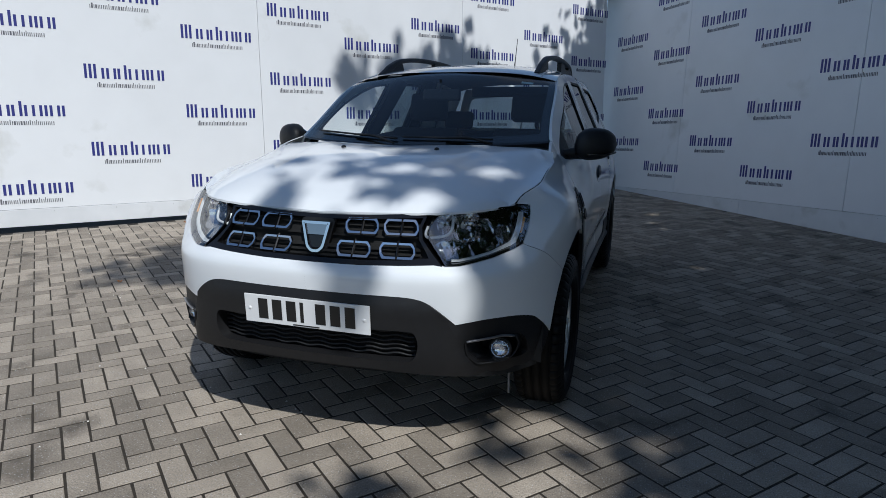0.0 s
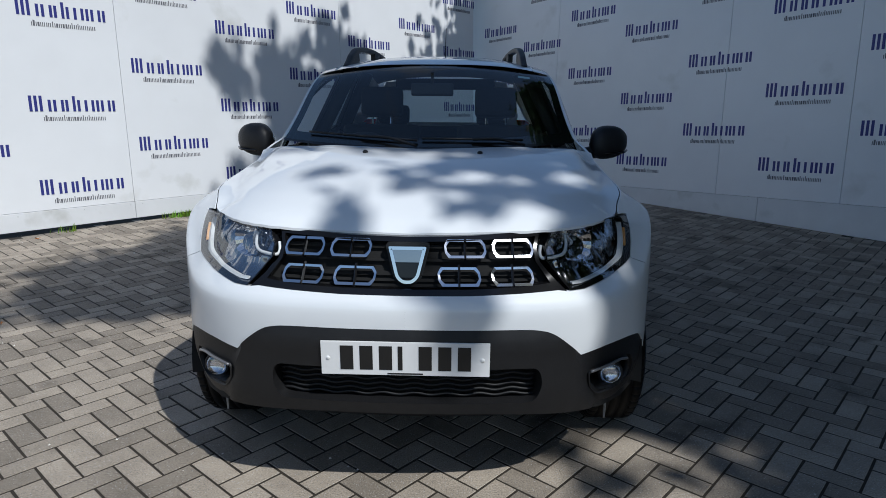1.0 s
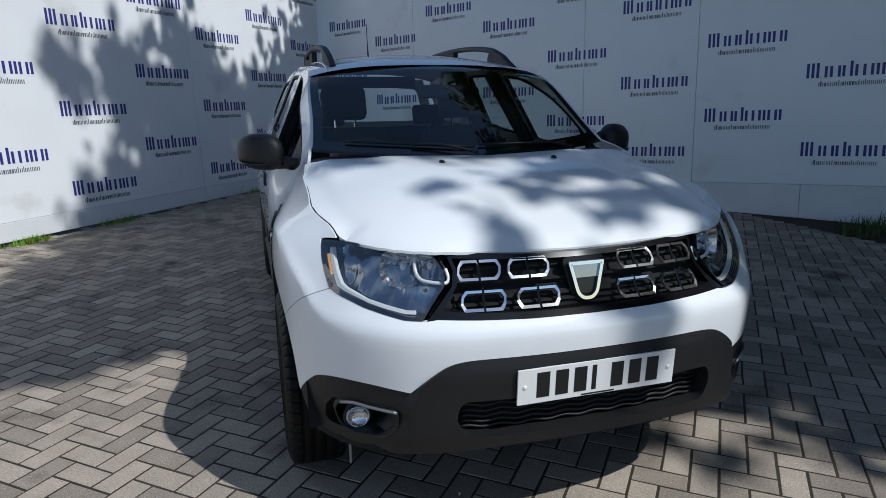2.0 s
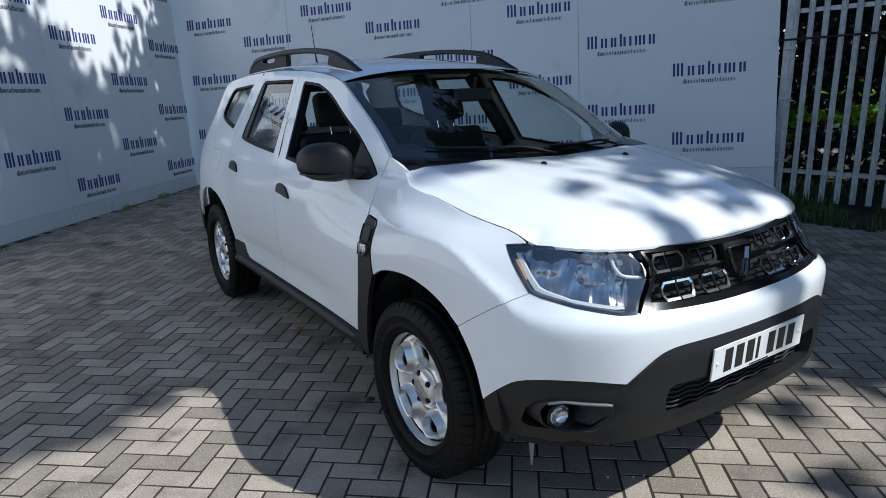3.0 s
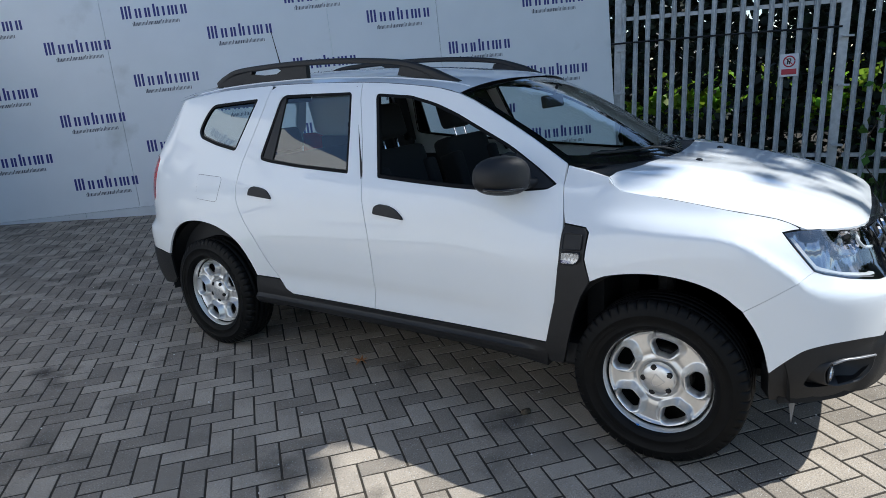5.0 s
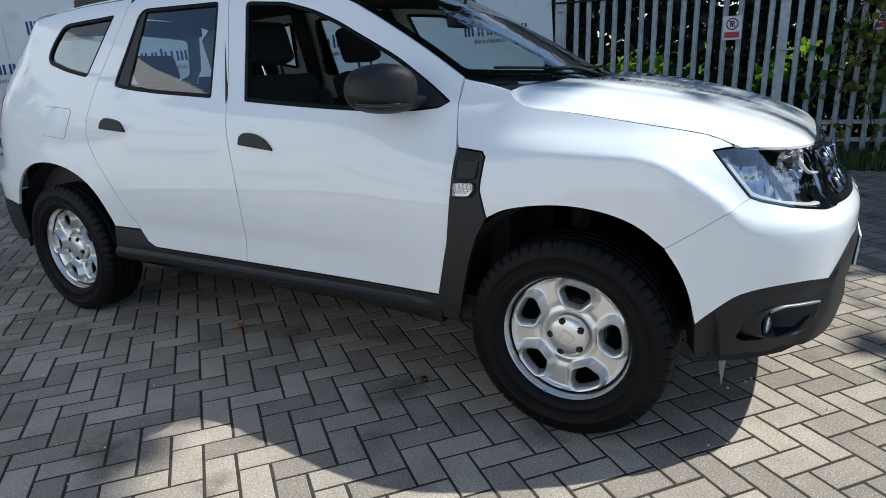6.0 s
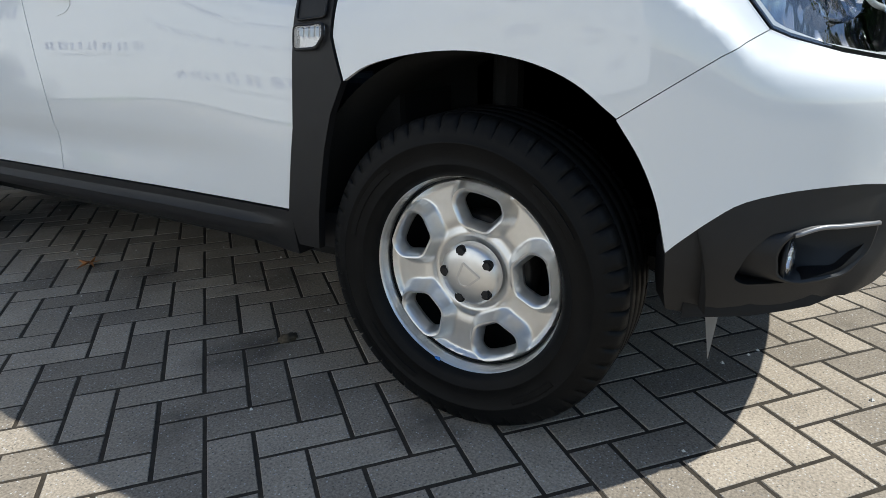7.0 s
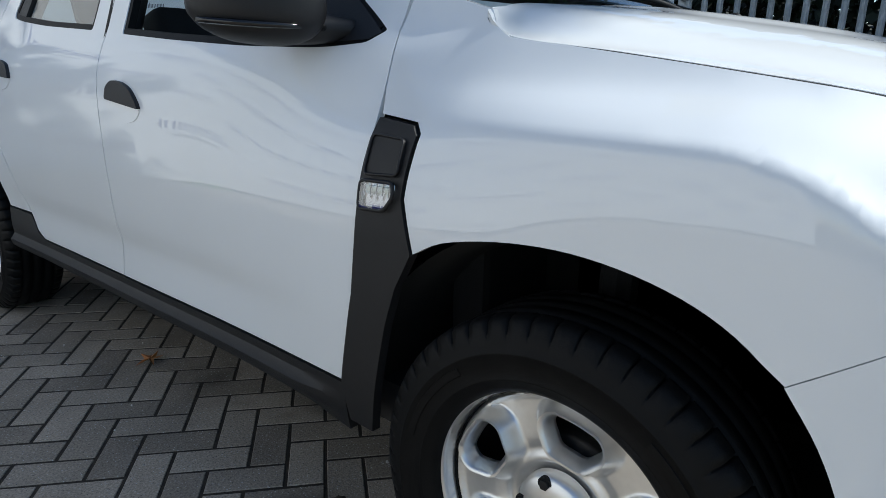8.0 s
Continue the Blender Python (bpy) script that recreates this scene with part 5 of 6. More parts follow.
sw = put("steering_wheel", mesh_of("steering_wheel", *tube([steer @ Vector((.185 * math.cos(a), .185 * math.sin(a), 0)) for a in np.linspace(0, 2 * math.pi, 40, endpoint=False)], .015, 8, True), True), M_CABIN, cabin, "black steering wheel")
part("wheel_hub", box((-.075, -.06, -.03), (.075, .06, .02), steer, .025, 3), M_CABIN, sw, "", True)
for a in (0, 180, 270):
    part("wheel_spoke", box((.05, -.018, -.012), (.185, .018, .006), steer @ pose(0, 0, 0, 0, 0, a), .005), M_CABIN, sw)
part("interior_mirror", box((-.11, -.02, -.032), (.11, .015, .032), pose(0, .80, 1.385, -8, 0, 0), .014, 3), M_CABIN, cabin, "black rear-view mirror", True)
put("mirror_stem", mesh_of("mirror_stem", *tube([(0, .795, 1.40), (0, .77, 1.47)], .008, 8)), M_CABIN, cabin)
# inner pillars between the windows
for s in (-1, 1):
    for ya, yb in (((1.45, 1.06), (1.60, 1.50)), ((2.28, 1.10), (2.22, 1.52))):
        a, b = on_side(*ya, -.05), on_side(*yb, -.05)
        put("inner_pillar", mesh_of("inner_pillar", *tube([(s * a.x, a.y, a.z), (s * b.x, b.y, b.z)], .045, 8), True), M_CABIN, cabin)


# ---- palisade fence ----
FENCE_A = Vector((5.46, 2.22, 0))
FENCE_WAY = Vector((0.14, -0.99, 0)).normalized()
FENCE_M = Matrix.Translation(FENCE_A) @ Matrix((FENCE_WAY, UP.cross(FENCE_WAY), UP)).transposed().to_4x4()


def pale_mesh():
    """A W-section steel pale with a pointed, split top."""
    prof = [(-0.031, 0.0), (-0.020, -0.016), (-0.009, -0.002), (0.0, -0.005), (0.009, -0.002), (0.020, -0.016), (0.031, 0.0)]
    verts, faces = [], []
    n = len(prof)
    for z, s in ((0.0, 1.0), (2.22, 1.0), (2.36, 0.35)):
        for back in (0.0, 0.003):
            verts += [(x * s, y + back, z) for x, y in prof]
    for k in range(2):
        a, b = k * 2 * n, (k + 1) * 2 * n
        for i in range(n - 1):
            faces.append((a + i, a + i + 1, b + i + 1, b + i))
            faces.append((a + n + i, b + n + i, b + n + i + 1, a + n + i + 1))
        for i in (0, n - 1):
            faces.append((a + i, b + i, b + n + i, a + n + i))
    return mesh_of("pale", verts, faces)


def fence_run(m, count, pitch, gate):
    fence = empty("palisade_fence", m)
    tagged(fence, "galvanised steel palisade fence with pointed pales", "fence", kind="structure")
    pale = pale_mesh()
    rng = random.Random(3)
    for i in range(count):
        p = put("pale", pale, M_STEEL, fence)
        p.location = (0.05 + pitch * i, -0.03, 0.06 + rng.uniform(-0.006, 0.006))
        p.rotation_euler = (0, rng.uniform(-0.004, 0.004), 0)
    length = pitch * count
    for z in ((0.38, 2.14) if not gate else (0.20, 0.40, 2.2)):
        bm = bmesh.new()
        box_bm(bm, (0, -0.012, z - 0.024), (length, -0.006, z + 0.024), bevel=0.001, segments=1)
        box_bm(bm, (0, -0.012, z + 0.018), (length, 0.035, z + 0.024))
        part("rail", bm, M_STEEL, fence)
        for i in range(count):
            b = put("bolt", BOLT, M_STEEL, fence)
            b.location = (0.05 + pitch * i, -0.037, z)
    return fence


BOLT = part_mesh(box((-0.008, -0.006, -0.008), (0.008, 0.012, 0.008), bevel=0.002, segments=1))
fence_run(FENCE_M, 16, 0.1555, False)
cable = put("wire_cable", mesh_of("wire_cable", *tube([FENCE_M @ Vector((x, -0.06, 1.84 + 0.004 * x + 0.01 * math.sin(x * 1.1))) for x in np.linspace(-0.1, 2.5, 24)], 0.011, 6), True), M_PLASTIC)
tagged(cable, "thin black cable strung along a steel fence", "cable")


def fence_post(x, m):
    post = empty("fence_post", m @ Matrix.Translation((x, 0, 0)))
    tagged(post, "galvanised steel post of a palisade fence", "post", "fence posts", "structure")
    bm = bmesh.new()
    box_bm(bm, (-0.05, 0.02, -0.02), (0.05, 0.028, 2.4))
    box_bm(bm, (-0.05, 0.092, -0.02), (0.05, 0.10, 2.4))
    box_bm(bm, (-0.004, 0.028, -0.02), (0.004, 0.092, 2.4))
    part("column", bm, M_STEEL, post)
    for z in (0.5, 1.2, 1.75):
        part("hinge_lug", box((-0.02, -0.05, z - 0.012), (0.10, 0.03, z + 0.012), bevel=0.003, segments=1), M_STEEL, post)
    return post


fence_post(2.53, FENCE_M)
fence_post(-0.02, FENCE_M)
fence_run(FENCE_M @ pose(2.63, 0.02, -0.02, 0, 0, 7), 24, 0.160, True)

# no-parking sign on the fence
sign = empty("parking_sign", FENCE_M @ pose(1.99, -0.062, 1.455, 0, -1.5, 0) @ Matrix.Scale(0.79, 4))
tagged(sign, "white no-parking sign with a red ring, wired to the fence", "sign", "parking signs")
M_SIGN = material("sign_white", (0.75, 0.74, 0.74), 0.4, noise_scale=30, noise_amount=0.04)
M_SIGNRED = material("sign_red", (0.50, 0.03, 0.05), 0.4)
part("plate", box((-0.125, -0.002, -0.165), (0.125, 0.002, 0.165), bevel=0.001, segments=1), M_SIGN, sign)
ring = [(0.075 * math.cos(a), -0.005, 0.055 + 0.075 * math.sin(a)) for a in np.linspace(0, 2 * math.pi, 28, endpoint=False)]
put("ring", mesh_of("ring", *tube(ring, 0.009, 6, True), True), M_SIGNRED, sign, "red prohibition ring")
part("slash", box((-0.072, -0.005, -0.006), (0.072, -0.003, 0.006), pose(0, 0, 0.055, 0, 45, 0)), M_SIGNRED, sign)
letter = bmesh.new()
box_bm(letter, (-0.028, -0.010, 0.012), (-0.013, -0.002, 0.098))
box_bm(letter, (-0.013, -0.010, 0.084), (0.022, -0.002, 0.098))
box_bm(letter, (0.012, -0.010, 0.055), (0.027, -0.002, 0.090))
box_bm(letter, (-0.013, -0.010, 0.050), (0.022, -0.002, 0.063))
box_bm(letter, (0.004, -0.010, 0.010), (0.018, -0.002, 0.055), pose(0, 0, 0, 0, -14, 0))
part("letter_p", letter, M_PLATEINK, sign)
part("red_band", box((-0.10, -0.010, -0.135), (0.10, -0.002, -0.055)), M_SIGNRED, sign)
for z in (-0.085, -0.11):
    part("band_bar", box((-0.08, -0.006, z - 0.006), (0.08, -0.004, z + 0.006)), M_SIGN, sign)
copy_thing(sign, FENCE_M @ pose(3.46, -0.062, 1.475, 0, 1.0, 0) @ Matrix.Scale(0.79, 4))


# ---- trees, hedge and weeds ----
def leaf_material(name, base, amount, translucent=0.35):
    mat = bpy.data.materials.new(name)
    mat.use_nodes = True
    nt = mat.node_tree
    b = nt.nodes["Principled BSDF"]
    b.inputs["Roughness"].default_value = 0.55
    geo = nt.nodes.new("ShaderNodeNewGeometry")
    hsv = nt.nodes.new("ShaderNodeHueSaturation")
    hsv.inputs["Color"].default_value = (*base, 1)
    m = nt.nodes.new("ShaderNodeMapRange")
    m.inputs["To Min"].default_value, m.inputs["To Max"].default_value = 1 - amount, 1 + amount
    h = nt.nodes.new("ShaderNodeMapRange")
    h.inputs["To Min"].default_value, h.inputs["To Max"].default_value = 0.47, 0.53
    nt.links.new(geo.outputs["Random Per Island"], m.inputs["Value"])
    nt.links.new(geo.outputs["Random Per Island"], h.inputs["Value"])
    nt.links.new(m.outputs[0], hsv.inputs["Value"])
    nt.links.new(h.outputs[0], hsv.inputs["Hue"])
    nt.links.new(hsv.outputs[0], b.inputs["Base Color"])
    tr = nt.nodes.new("ShaderNodeBsdfTranslucent")
    nt.links.new(hsv.outputs[0], tr.inputs[0])
    mix = nt.nodes.new("ShaderNodeMixShader")
    mix.inputs[0].default_value = translucent
    nt.links.new(b.outputs[0], mix.inputs[1])
    nt.links.new(tr.outputs[0], mix.inputs[2])
    nt.links.new(mix.outputs[0], nt.nodes["Material Output"].inputs[0])
    return mat


M_LEAF = leaf_material("tree_leaf", (0.055, 0.10, 0.02), 0.5)
# near-black green: the shade under the trees is put into this leaf colour
M_LEAF_SHADED = leaf_material("shaded_leaf", (0.008, 0.015, 0.0045), 0.6, 0.06)
# sunlight on the scrub is put into this bright leaf colour; wall weeds reuse it
M_LEAF_BRIGHT = leaf_material("sun_bright_leaf", (0.20, 0.33, 0.03), 0.4, 0.5)
M_LEAF_CLIMBER = leaf_material("climber_leaf", (0.10, 0.19, 0.03), 0.5, 0.4)
M_LEAF_AUTUMN = leaf_material("turning_leaf", (0.22, 0.20, 0.03), 0.5, 0.4)
M_GRASS = leaf_material("grass_blade", (0.07, 0.11, 0.025), 0.5, 0.3)


def leaves(name, places, size, mat, parent=None, seed=0):
    """Many small folded leaves round the given places, in one mesh."""
    rng = np.random.default_rng(seed)
    n = len(places)
    p = np.array(places, float)
    a = rng.normal(size=(n, 3)); a /= np.linalg.norm(a, axis=1)[:, None]
    b = np.cross(a, rng.normal(size=(n, 3))); b /= np.linalg.norm(b, axis=1)[:, None]
    c = np.cross(a, b)
    s = size * rng.uniform(0.6, 1.35, (n, 1))
    verts = np.stack([p, p + s * (0.55 * a + 0.42 * b + 0.10 * c), p + s * 1.15 * a, p + s * (0.55 * a - 0.42 * b + 0.10 * c)], 1).reshape(-1, 3)
    me = bpy.data.meshes.new(name)
    me.vertices.add(4 * n)
    me.vertices.foreach_set("co", verts.ravel())
    me.loops.add(6 * n)
    k = np.arange(n)[:, None] * 4
    me.loops.foreach_set("vertex_index", np.concatenate([k, k + 1, k + 2, k, k + 2, k + 3], 1).ravel())
    me.polygons.add(2 * n)
    me.polygons.foreach_set("loop_start", np.arange(2 * n) * 3)
    me.update(calc_edges=True)
    me.validate()
    return put(name, me, mat, parent)


def blob_places(rng, centre, radii, blobs, blob_r, per):
    """Leaf places in clumps near the outside of an uneven crown."""
    out = []
    for _ in range(blobs):
        d = rng.normal(size=3); d /= np.linalg.norm(d)
        c = np.array(centre) + d * np.array(radii) * rng.uniform(0.2, 1.0) ** 0.4
        r = blob_r * rng.uniform(0.6, 1.2)
        q = rng.normal(size=(per, 3)); q /= np.linalg.norm(q, axis=1)[:, None]
        out.append(c + q * r * rng.uniform(0.2, 1.0, (per, 1)) * np.array((1, 1, 0.75)))
    return np.concatenate(out)


def tree(base, centre, radii, blobs, blob_r, per, leaf, seed, label, tufts=()):
    rng = np.random.default_rng(seed)
    ob = empty("tree", Matrix.Translation(base))
    tagged(ob, label, "tree", "trees behind the fence")
    top = Vector(centre) - Vector(base)
    verts, faces = tube(spline([(0, 0, -0.05), (0.1, 0.05, top.z * 0.35), (top.x * 0.6, top.y * 0.6, top.z * 0.75), top], 4), [0.24 - 0.013 * i for i in range(13)], 10)
    put("trunk", mesh_of("trunk", verts, faces, True), M_BARK, ob)
    for _ in range(9):
        d = Vector(rng.normal(size=3)).normalized()
        end = top + Vector((d.x * radii[0], d.y * radii[1], abs(d.z) * radii[2] * 0.7)) * 0.8
        start = Vector((top.x * 0.5, top.y * 0.5, top.z * rng.uniform(0.5, 0.85)))
        pts = spline([start, start.lerp(end, 0.5) + Vector((0, 0, 0.3)), end], 4)
        verts, faces = tube(pts, [0.10 - 0.0095 * i for i in range(len(pts))], 7)
        put("limb", mesh_of("limb", verts, faces, True), M_BARK, ob)
    places = [blob_places(rng, top, radii, blobs, blob_r, per)]
    for c, r, n, br, k in tufts:
        places.append(blob_places(rng, Vector(c) - Vector(base), r, n, br, k))
        pts = spline([top * 0.8, top.lerp(Vector(c) - Vector(base), 0.6), Vector(c) - Vector(base)], 4)
        verts, faces = tube(pts, [0.07 - 0.006 * i for i in range(len(pts))], 6)
        put("limb", mesh_of("limb", verts, faces, True), M_BARK, ob)
    crown = leaves("crown", np.concatenate(places), leaf, M_LEAF, ob, seed)
    tagged(crown, "dense green leaves")
    return ob


tree((7.6, -1.6, 0), (6.6, -1.35, 8.5), (4.0, 4.0, 3.2), 320, 0.85, 165, 0.20, 5, "tall leafy tree behind the steel fence", [((3.3, -2.1, 8.3), (1.1, 1.1, 0.8), 22, 0.6, 110), ((4.0, -4.05, 7.2), (0.75, 0.6, 0.5), 20, 0.12, 5), ((3.7, -4.45, 7.2), (0.65, 0.55, 0.4), 15, 0.10, 4), ((4.6, -4.55, 7.2), (0.5, 0.4, 0.4), 4, 0.12, 7), ((4.6, -5.4, 7.2), (0.6, 0.5, 0.4), 4, 0.14, 8), ((3.35, -4.4, 9.9), (0.95, 1.0, 0.6), 34, 0.30, 46), ((4.05, -3.1, 8.2), (1.3, 0.8, 0.8), 26, 0.17, 10), ((4.5, -1.05, 11.4), (1.62, 1.7, 0.9), 46, 0.45, 80), ((3.0, 2.0, 8.0), (1.5, 1.5, 0.8), 40, 0.42, 70)])
tree((9.2, -5.6, 0), (8.75, -5.2, 7.0), (3.0, 3.0, 2.6), 220, 0.8, 160, 0.20, 8, "leafy tree behind the steel fence")
tree((7.6, -10.2, 0), (6.95, -9.6, 6.5), (3.2, 3.2, 2.6), 170, 0.85, 140, 0.20, 14, "leafy tree at the edge of the yard")
tree((7.0, 5.0, 0), (5.6, 5.2, 6.8), (3.2, 3.2, 2.2), 160, 0.8, 140, 0.20, 11, "leafy tree behind the white boards")


def hedge_places(rng, m, x0, x1, y0, y1, z0, z1, count, lump=0.35):
    """Leaf places through a ragged bank of foliage, in fence coordinates."""
    out = []
    while len(out) < count:
        x, y, z = rng.uniform(x0, x1), rng.uniform(y0, y1), rng.uniform(z0, z1)
        if noise.noise(Vector((x, y, z)) / lump) > -0.12 - 0.25 * (1 - (z - z0) / (z1 - z0)):
            out.append(tuple(m @ Vector((x, y, z))))
    return out


rng = np.random.default_rng(21)
GAPS = [(-0.5, 0.35, 0.76, 1.02), (0.2, 1.15, 0.78, 1.14), (2.0, 2.45, 0.74, 1.06)]


def with_gaps(places):
    """Thins the bank where one can see through it to the sunlit scrub beyond."""
    back = FENCE_M.inverted()
    out = []
    for p in places:
        q = back @ Vector(p)
        t = (q.x - 0.3) * 0.82 + 0.3
        if not any(a < t + 0.05 * noise.noise(Vector(p) * 5) < b and c < q.z + 0.12 * noise.noise(Vector(p) * 4) < d for a, b, c, d in GAPS):
            out.append(p)
    return out


# both banks carry their shade in the leaf colour
hedge = leaves("hedge", with_gaps(hedge_places(rng, FENCE_M, -3.0, 12.0, 1.4, 2.6, 0.0, 4.2, 32000, 0.5)), 0.13, M_LEAF_SHADED, None, 3)
tagged(hedge, "bank of ivy and shrubs behind the steel fence, shade put into its leaf colour", "hedge", kind="stuff")
far_hedge = leaves("far_hedge", hedge_places(rng, FENCE_M, -12.0, 24.0, 13.0, 15.0, 0.0, 9.0, 24000, 1.2), 0.42, M_LEAF_SHADED, None, 4)
tagged(far_hedge, "wooded bank far behind the fence, shade put into its leaf colour", "hedge", kind="stuff")
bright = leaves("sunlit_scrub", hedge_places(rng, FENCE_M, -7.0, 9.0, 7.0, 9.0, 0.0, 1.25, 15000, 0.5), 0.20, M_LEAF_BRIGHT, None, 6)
tagged(bright, "yellow-green scrub beyond the fence, sunlight put into its leaf colour", "shrub", kind="stuff")
overhang = leaves("overhanging_leaves", [tuple(RIGHT_M @ Vector((rng.normal() * .28 + .05, rng.uniform(-.25, .1), 3.28 + abs(rng.normal()) * .22))) for _ in range(260)], 0.10, M_LEAF, None, 16)
tagged(overhang, "leafy twigs hanging over the corner of the boards", "foliage", kind="stuff")

# a climber on the right-hand pales
climber = empty("climbing_plant", FENCE_M @ pose(2.95, -0.05, 0, 0, 0, 0))
tagged(climber, "climbing plant with green and turning leaves on the fence", "plant")
spots = []
for k in range(7):
    x = rng.uniform(0.0, 1.3)
    pts = [Vector((x, -0.02, 0.0))]
    while pts[-1].z < rng.uniform(1.7, 2.6):
        pts.append(pts[-1] + Vector((rng.uniform(-.09, .12), rng.uniform(-.03, .03), rng.uniform(.08, .16))))
    for p in pts:
        for _ in range(7 if p.z > 0.7 else 2):
            spots.append(tuple(p + Vector(rng.normal(size=3)) * 0.085))
    put("stem", mesh_of("stem", *tube(pts, 0.007, 5), True), M_BARK, climber)
half = len(spots) // 3
tagged(leaves("leaf_mass", spots[half:], 0.095, M_LEAF_CLIMBER, climber, 8), "green leaves", kind="stuff")
tagged(leaves("turning_leaves", spots[:half], 0.085, M_LEAF_AUTUMN, climber, 9), "yellowing leaves", kind="stuff")

# rough grass and weeds along the fence and at the foot of the boards
def blades(name, places, tall, mat, seed, label):
    rng = np.random.default_rng(seed)
    verts, faces = [], []
    for x, y in places:
        h, a = tall * rng.uniform(.4, 1.2), rng.uniform(0, 2 * math.pi)
        dx, dy = math.cos(a), math.sin(a)
        bend = rng.uniform(.1, .7) * h
        n = len(verts)
        w = 0.006 + 0.03 * h * 0.2
        verts += [(x - dy * w, y + dx * w, -.02), (x + dy * w, y - dx * w, -.02), (x + dx * bend * .4 + dy * w * .7, y + dy * bend * .4 - dx * w * .7, h * .6), (x + dx * bend * .4 - dy * w * .7, y + dy * bend * .4 + dx * w * .7, h * .6), (x + dx * bend, y + dy * bend, h)]
        faces += [(n, n + 1, n + 2, n + 3), (n + 3, n + 2, n + 4)]
    me = bpy.data.meshes.new(name)
    me.from_pydata(verts, [], faces)
    return tagged(put(name, me, mat), label, "grass", kind="stuff")


spots = []
while len(spots) < 9500:
    x, y = rng.uniform(-.3, 8.0), rng.uniform(-1.02, 1.2)
    if noise.noise(Vector((x * 1.6, y * 2.2, 0))) > -0.15:
        p = FENCE_M @ Vector((x, y, 0))
        spots.append((p.x, p.y))
blades("rough_grass", spots, 0.16, M_GRASS, 5, "rough grass and weeds along the foot of the fence")
spots = []
for u, n in ((-5.55, 60), (-5.35, 60), (-4.55, 30), (-4.3, 40), (-6.7, 20), (-2.1, 30), (-1.2, 30)):
    for _ in range(n):
        p = LEFT_M @ Vector((u + rng.normal() * .07, -0.04 - abs(rng.normal()) * .04, 0))
        spots.append((p.x, p.y))
blades("wall_weeds", spots, 0.07, M_LEAF_BRIGHT, 6, "small green weeds at the foot of the boards")


# ---- small loose things on the paving ----
M_DRYLEAF = material("dry_leaf", (0.42, 0.17, 0.05), 0.7, noise_scale=60, noise_amount=0.3)


def dry_leaf(x, y, size, turn, seed):
    rng = random.Random(seed)
    verts, n = [(0, 0, 0.010)], 14
    for k in range(n):
        a = 2 * math.pi * k / n
        r = size * (1.0 if k % 3 == 0 else 0.45) * rng.uniform(0.8, 1.1)
        verts.append((r * math.cos(a), 0.8 * r * math.sin(a), 0.004 + 0.018 * rng.random()))
    ob = put("dry_leaf", mesh_of("dry_leaf", verts, [(0, 1 + k, 1 + (k + 1) % n) for k in range(n)]), M_DRYLEAF)
    ob.matrix_basis = pose(x, y, 0.001, 0, 0, turn)
    return tagged(ob, "curled orange dry leaf lying on the paving", "leaf", "fallen leaves")


dry_leaf(-0.69, 1.685, 0.06, 30, 1)
dry_leaf(-3.9, 3.2, 0.03, 70, 2)
dry_leaf(-2.6, 0.9, 0.028, 10, 3)
bm = bmesh.new()
bmesh.ops.create_icosphere(bm, subdivisions=3, radius=1.0)
for v in bm.verts:
    v.co *= 1 + 0.5 * noise.noise(v.co * 2.3)
bmesh.ops.scale(bm, vec=(0.026, 0.018, 0.012), verts=bm.verts)
clod = part("soil_clod", bm, M_SOIL, None, "", True)
clod.matrix_basis = pose(-0.772, 0.612, 0.005, 0, 0, -20)
tagged(clod, "dark clod of soil on the paving", "clod")
rng2 = random.Random(9)
verts, faces = [], []
for _ in range(420):
    x, y, r = rng2.uniform(-4.5, 1.5), rng2.uniform(-2.5, 5.5), rng2.uniform(0.002, 0.006)
    if rng2.random() < 0.02:
        r *= 2
    n = len(verts)
    verts += [(x - r, y, 0), (x, y - r * 1.2, 0), (x + r, y, 0), (x, y + r, 0), (x, y, r * 1.1)]
    faces += [(n, n + 1, n + 4), (n + 1, n + 2, n + 4), (n + 2, n + 3, n + 4), (n + 3, n, n + 4)]
me = bpy.data.meshes.new("grit")
me.from_pydata(verts, [], faces)
tagged(put("grit", me, material("pale_grit", (0.5, 0.48, 0.44), 0.8, island_amount=0.4)), "pale grit and crumbs scattered on the paving", "grit", kind="stuff")


# ---- block paving, laid in a herringbone ----
PAVE_A, PAVE_B = Vector((0.766, -0.643, 0)).normalized(), Vector((0.643, 0.766, 0)).normalized()
PAVE_O = Vector((-1.206, 0.44, 0))
PAVE_M = Matrix.Translation(PAVE_O) @ Matrix((PAVE_A, PAVE_B, UP)).transposed().to_4x4()
pavement = empty("pavement", PAVE_M)
tagged(pavement, "grey concrete block paving laid in a herringbone", "paving", kind="structure")
BACK = PAVE_M.inverted()
LEFT_IN, RIGHT_IN = LEFT_M.inverted(), RIGHT_M.inverted()
FENCE_IN = FENCE_M.inverted()


def in_yard(p):
    w = PAVE_M @ Vector((p[0], p[1], 0))
    return (LEFT_IN @ w).y < 0.02 and (RIGHT_IN @ w).y < 0.04 and (FENCE_IN @ w).y < -0.95 + 0.08 * noise.noise(w * 1.3) and w.y > -5.2 and w.x > -9.5


rng = random.Random(12)


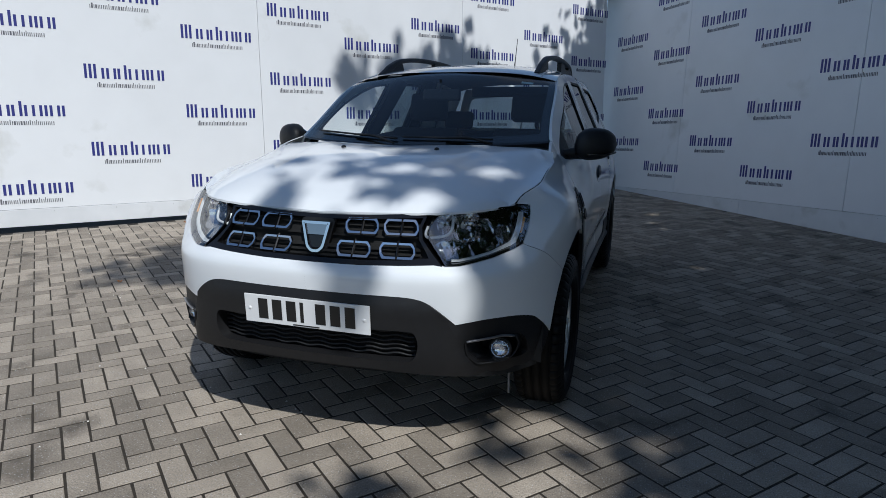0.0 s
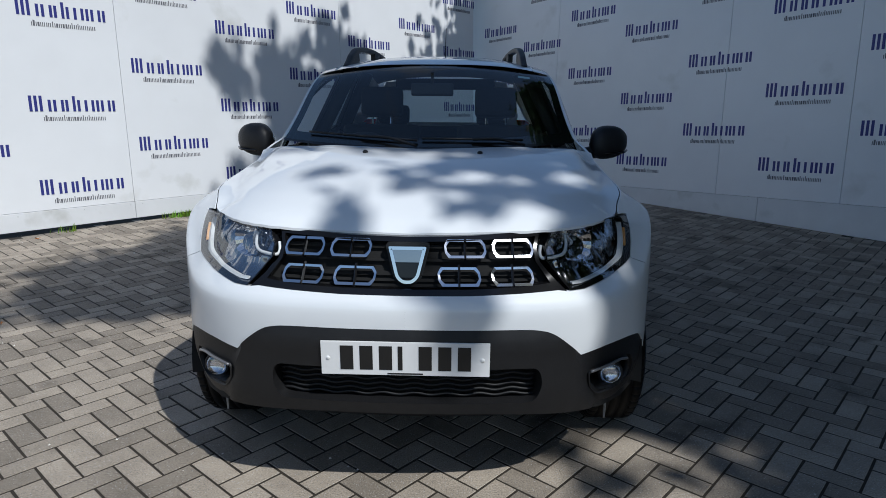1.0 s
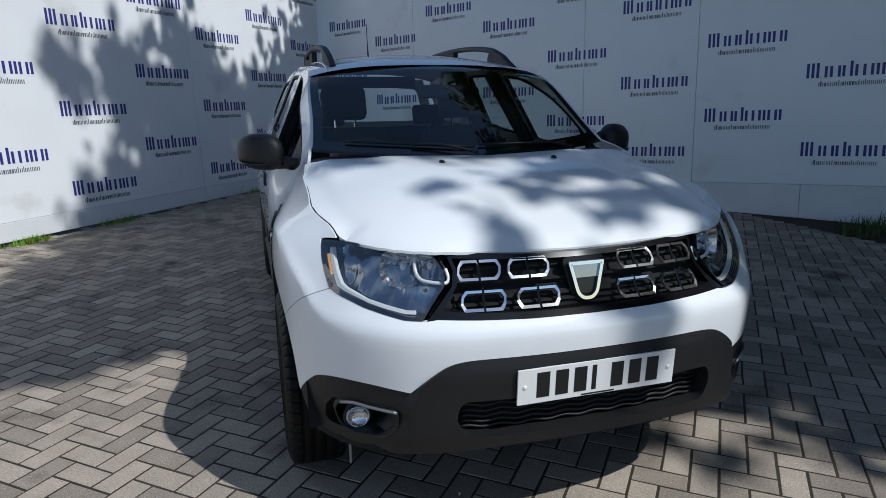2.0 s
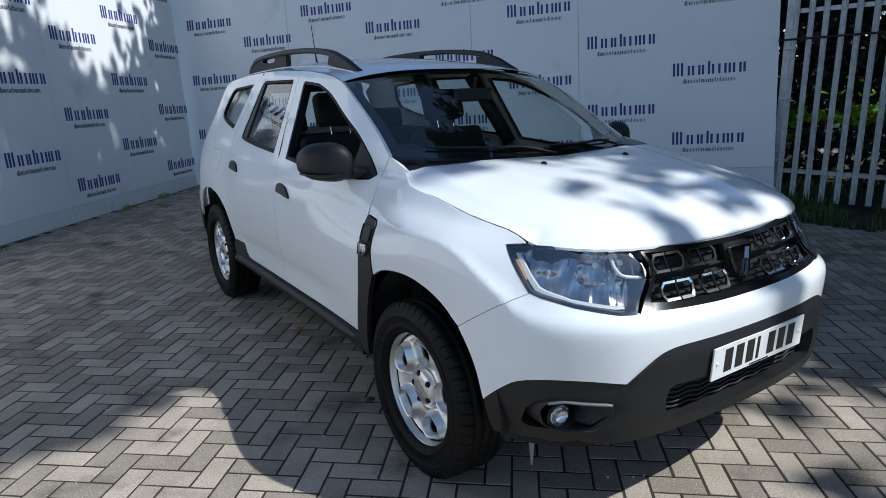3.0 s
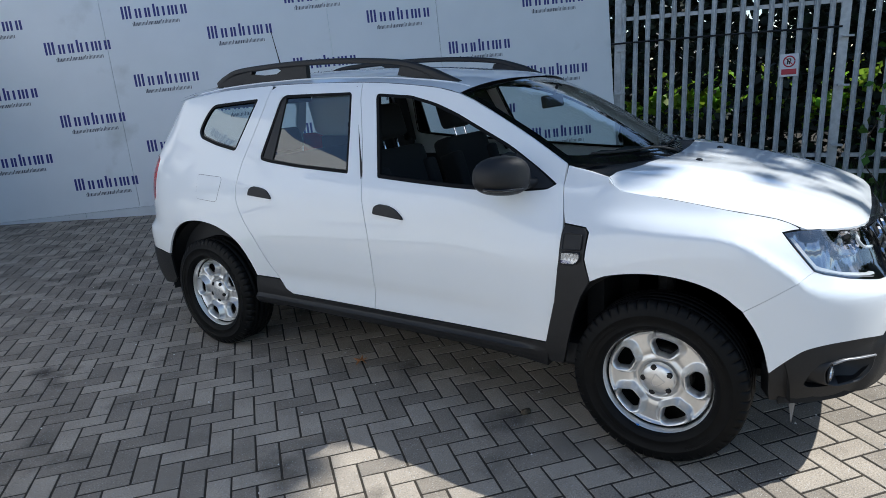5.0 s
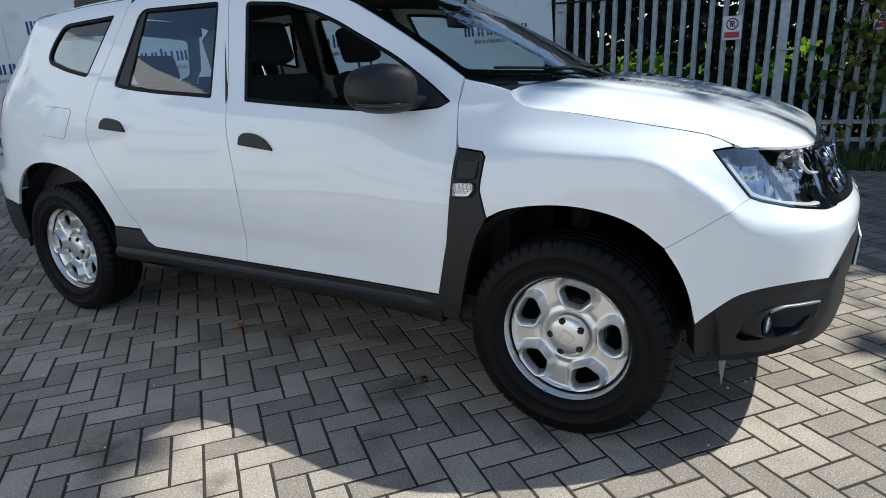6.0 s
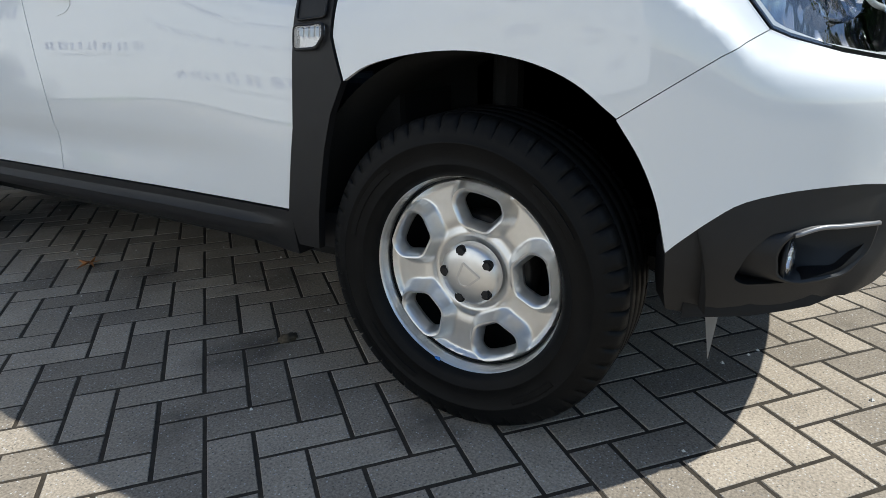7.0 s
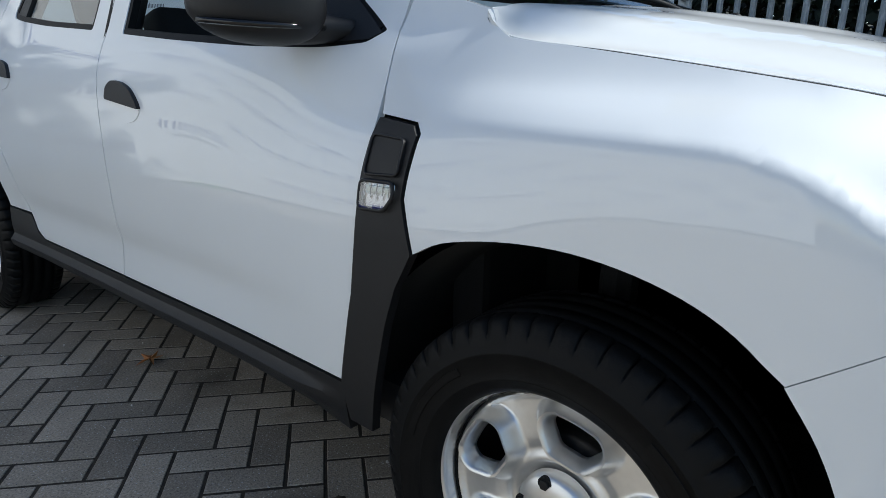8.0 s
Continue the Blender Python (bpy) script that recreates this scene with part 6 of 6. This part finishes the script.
def paver_shape(la, lb, tilt, drop):
    """Top, chamfer and skirt of one block, its low corner at the origin."""
    j, c = 0.0047, 0.0016
    out = []
    for inset, z in ((0.0, -0.05), (0.0, -0.0016), (c, 0.0)):
        i = j + inset
        out += [(i, i, z), (la - i, i, z), (la - i, lb - i, z), (i, lb - i, z)]
    worn = [(rng.uniform(-.0011, .0011), rng.uniform(-.0011, .0011)) for _ in range(4)]
    out = [(x + worn[i % 4][0], y + worn[i % 4][1], z) for i, (x, y, z) in enumerate(out)]
    verts = [(x, y, z - drop + (tilt[0] * (x - la / 2) + tilt[1] * (y - lb / 2) if z > -0.04 else 0)) for x, y, z in out]
    faces = [(8, 9, 10, 11)] + [(4 * k + i, 4 * k + (i + 1) % 4, 4 * k + 4 + (i + 1) % 4, 4 * k + 4 + i) for k in range(2) for i in range(4)]
    return verts, faces


near_meshes = {}
for lying in (True, False):
    for v in range(6):
        me = mesh_of("paver", *paver_shape(0.2 if lying else 0.1, 0.1 if lying else 0.2, (rng.uniform(-0.006, 0.006), rng.uniform(-0.006, 0.006)), rng.uniform(0, 0.0009)))
        me.materials.append(M_PAVER_ONE)
        near_meshes[lying, v] = me
far_verts, far_faces, near_count = [], [], 0
for p in range(-95, 96):
    for q in range(-95, 120):
        kind = (p + q) % 4
        if kind not in (0, 2):
            continue
        la, lb = (0.2, 0.1) if kind == 0 else (0.1, 0.2)
        c = (p * 0.1 + la / 2, q * 0.1 + lb / 2)
        if not in_yard(c):
            continue
        w = PAVE_M @ Vector((*c, 0))
        if -2.0 < w.x < -0.75 and -0.9 < w.y < 2.4 and near_count < 300:
            ob = put("paver", near_meshes[kind == 0, rng.randrange(6)], None, pavement)
            ob.location = (p * 0.1, q * 0.1, 0)
            near_count += 1
            continue
        v, f = paver_shape(la, lb, (rng.uniform(-0.006, 0.006), rng.uniform(-0.006, 0.006)), rng.uniform(0, 0.0009))
        n = len(far_verts)
        far_verts += [(x + p * 0.1, y + q * 0.1, z) for x, y, z in v]
        far_faces += [tuple(i + n for i in face) for face in f]
me = bpy.data.meshes.new("pavers")
me.from_pydata(far_verts, [], far_faces)
tagged(put("pavers", me, M_PAVER, pavement), "field of grey concrete paving blocks", kind="stuff")
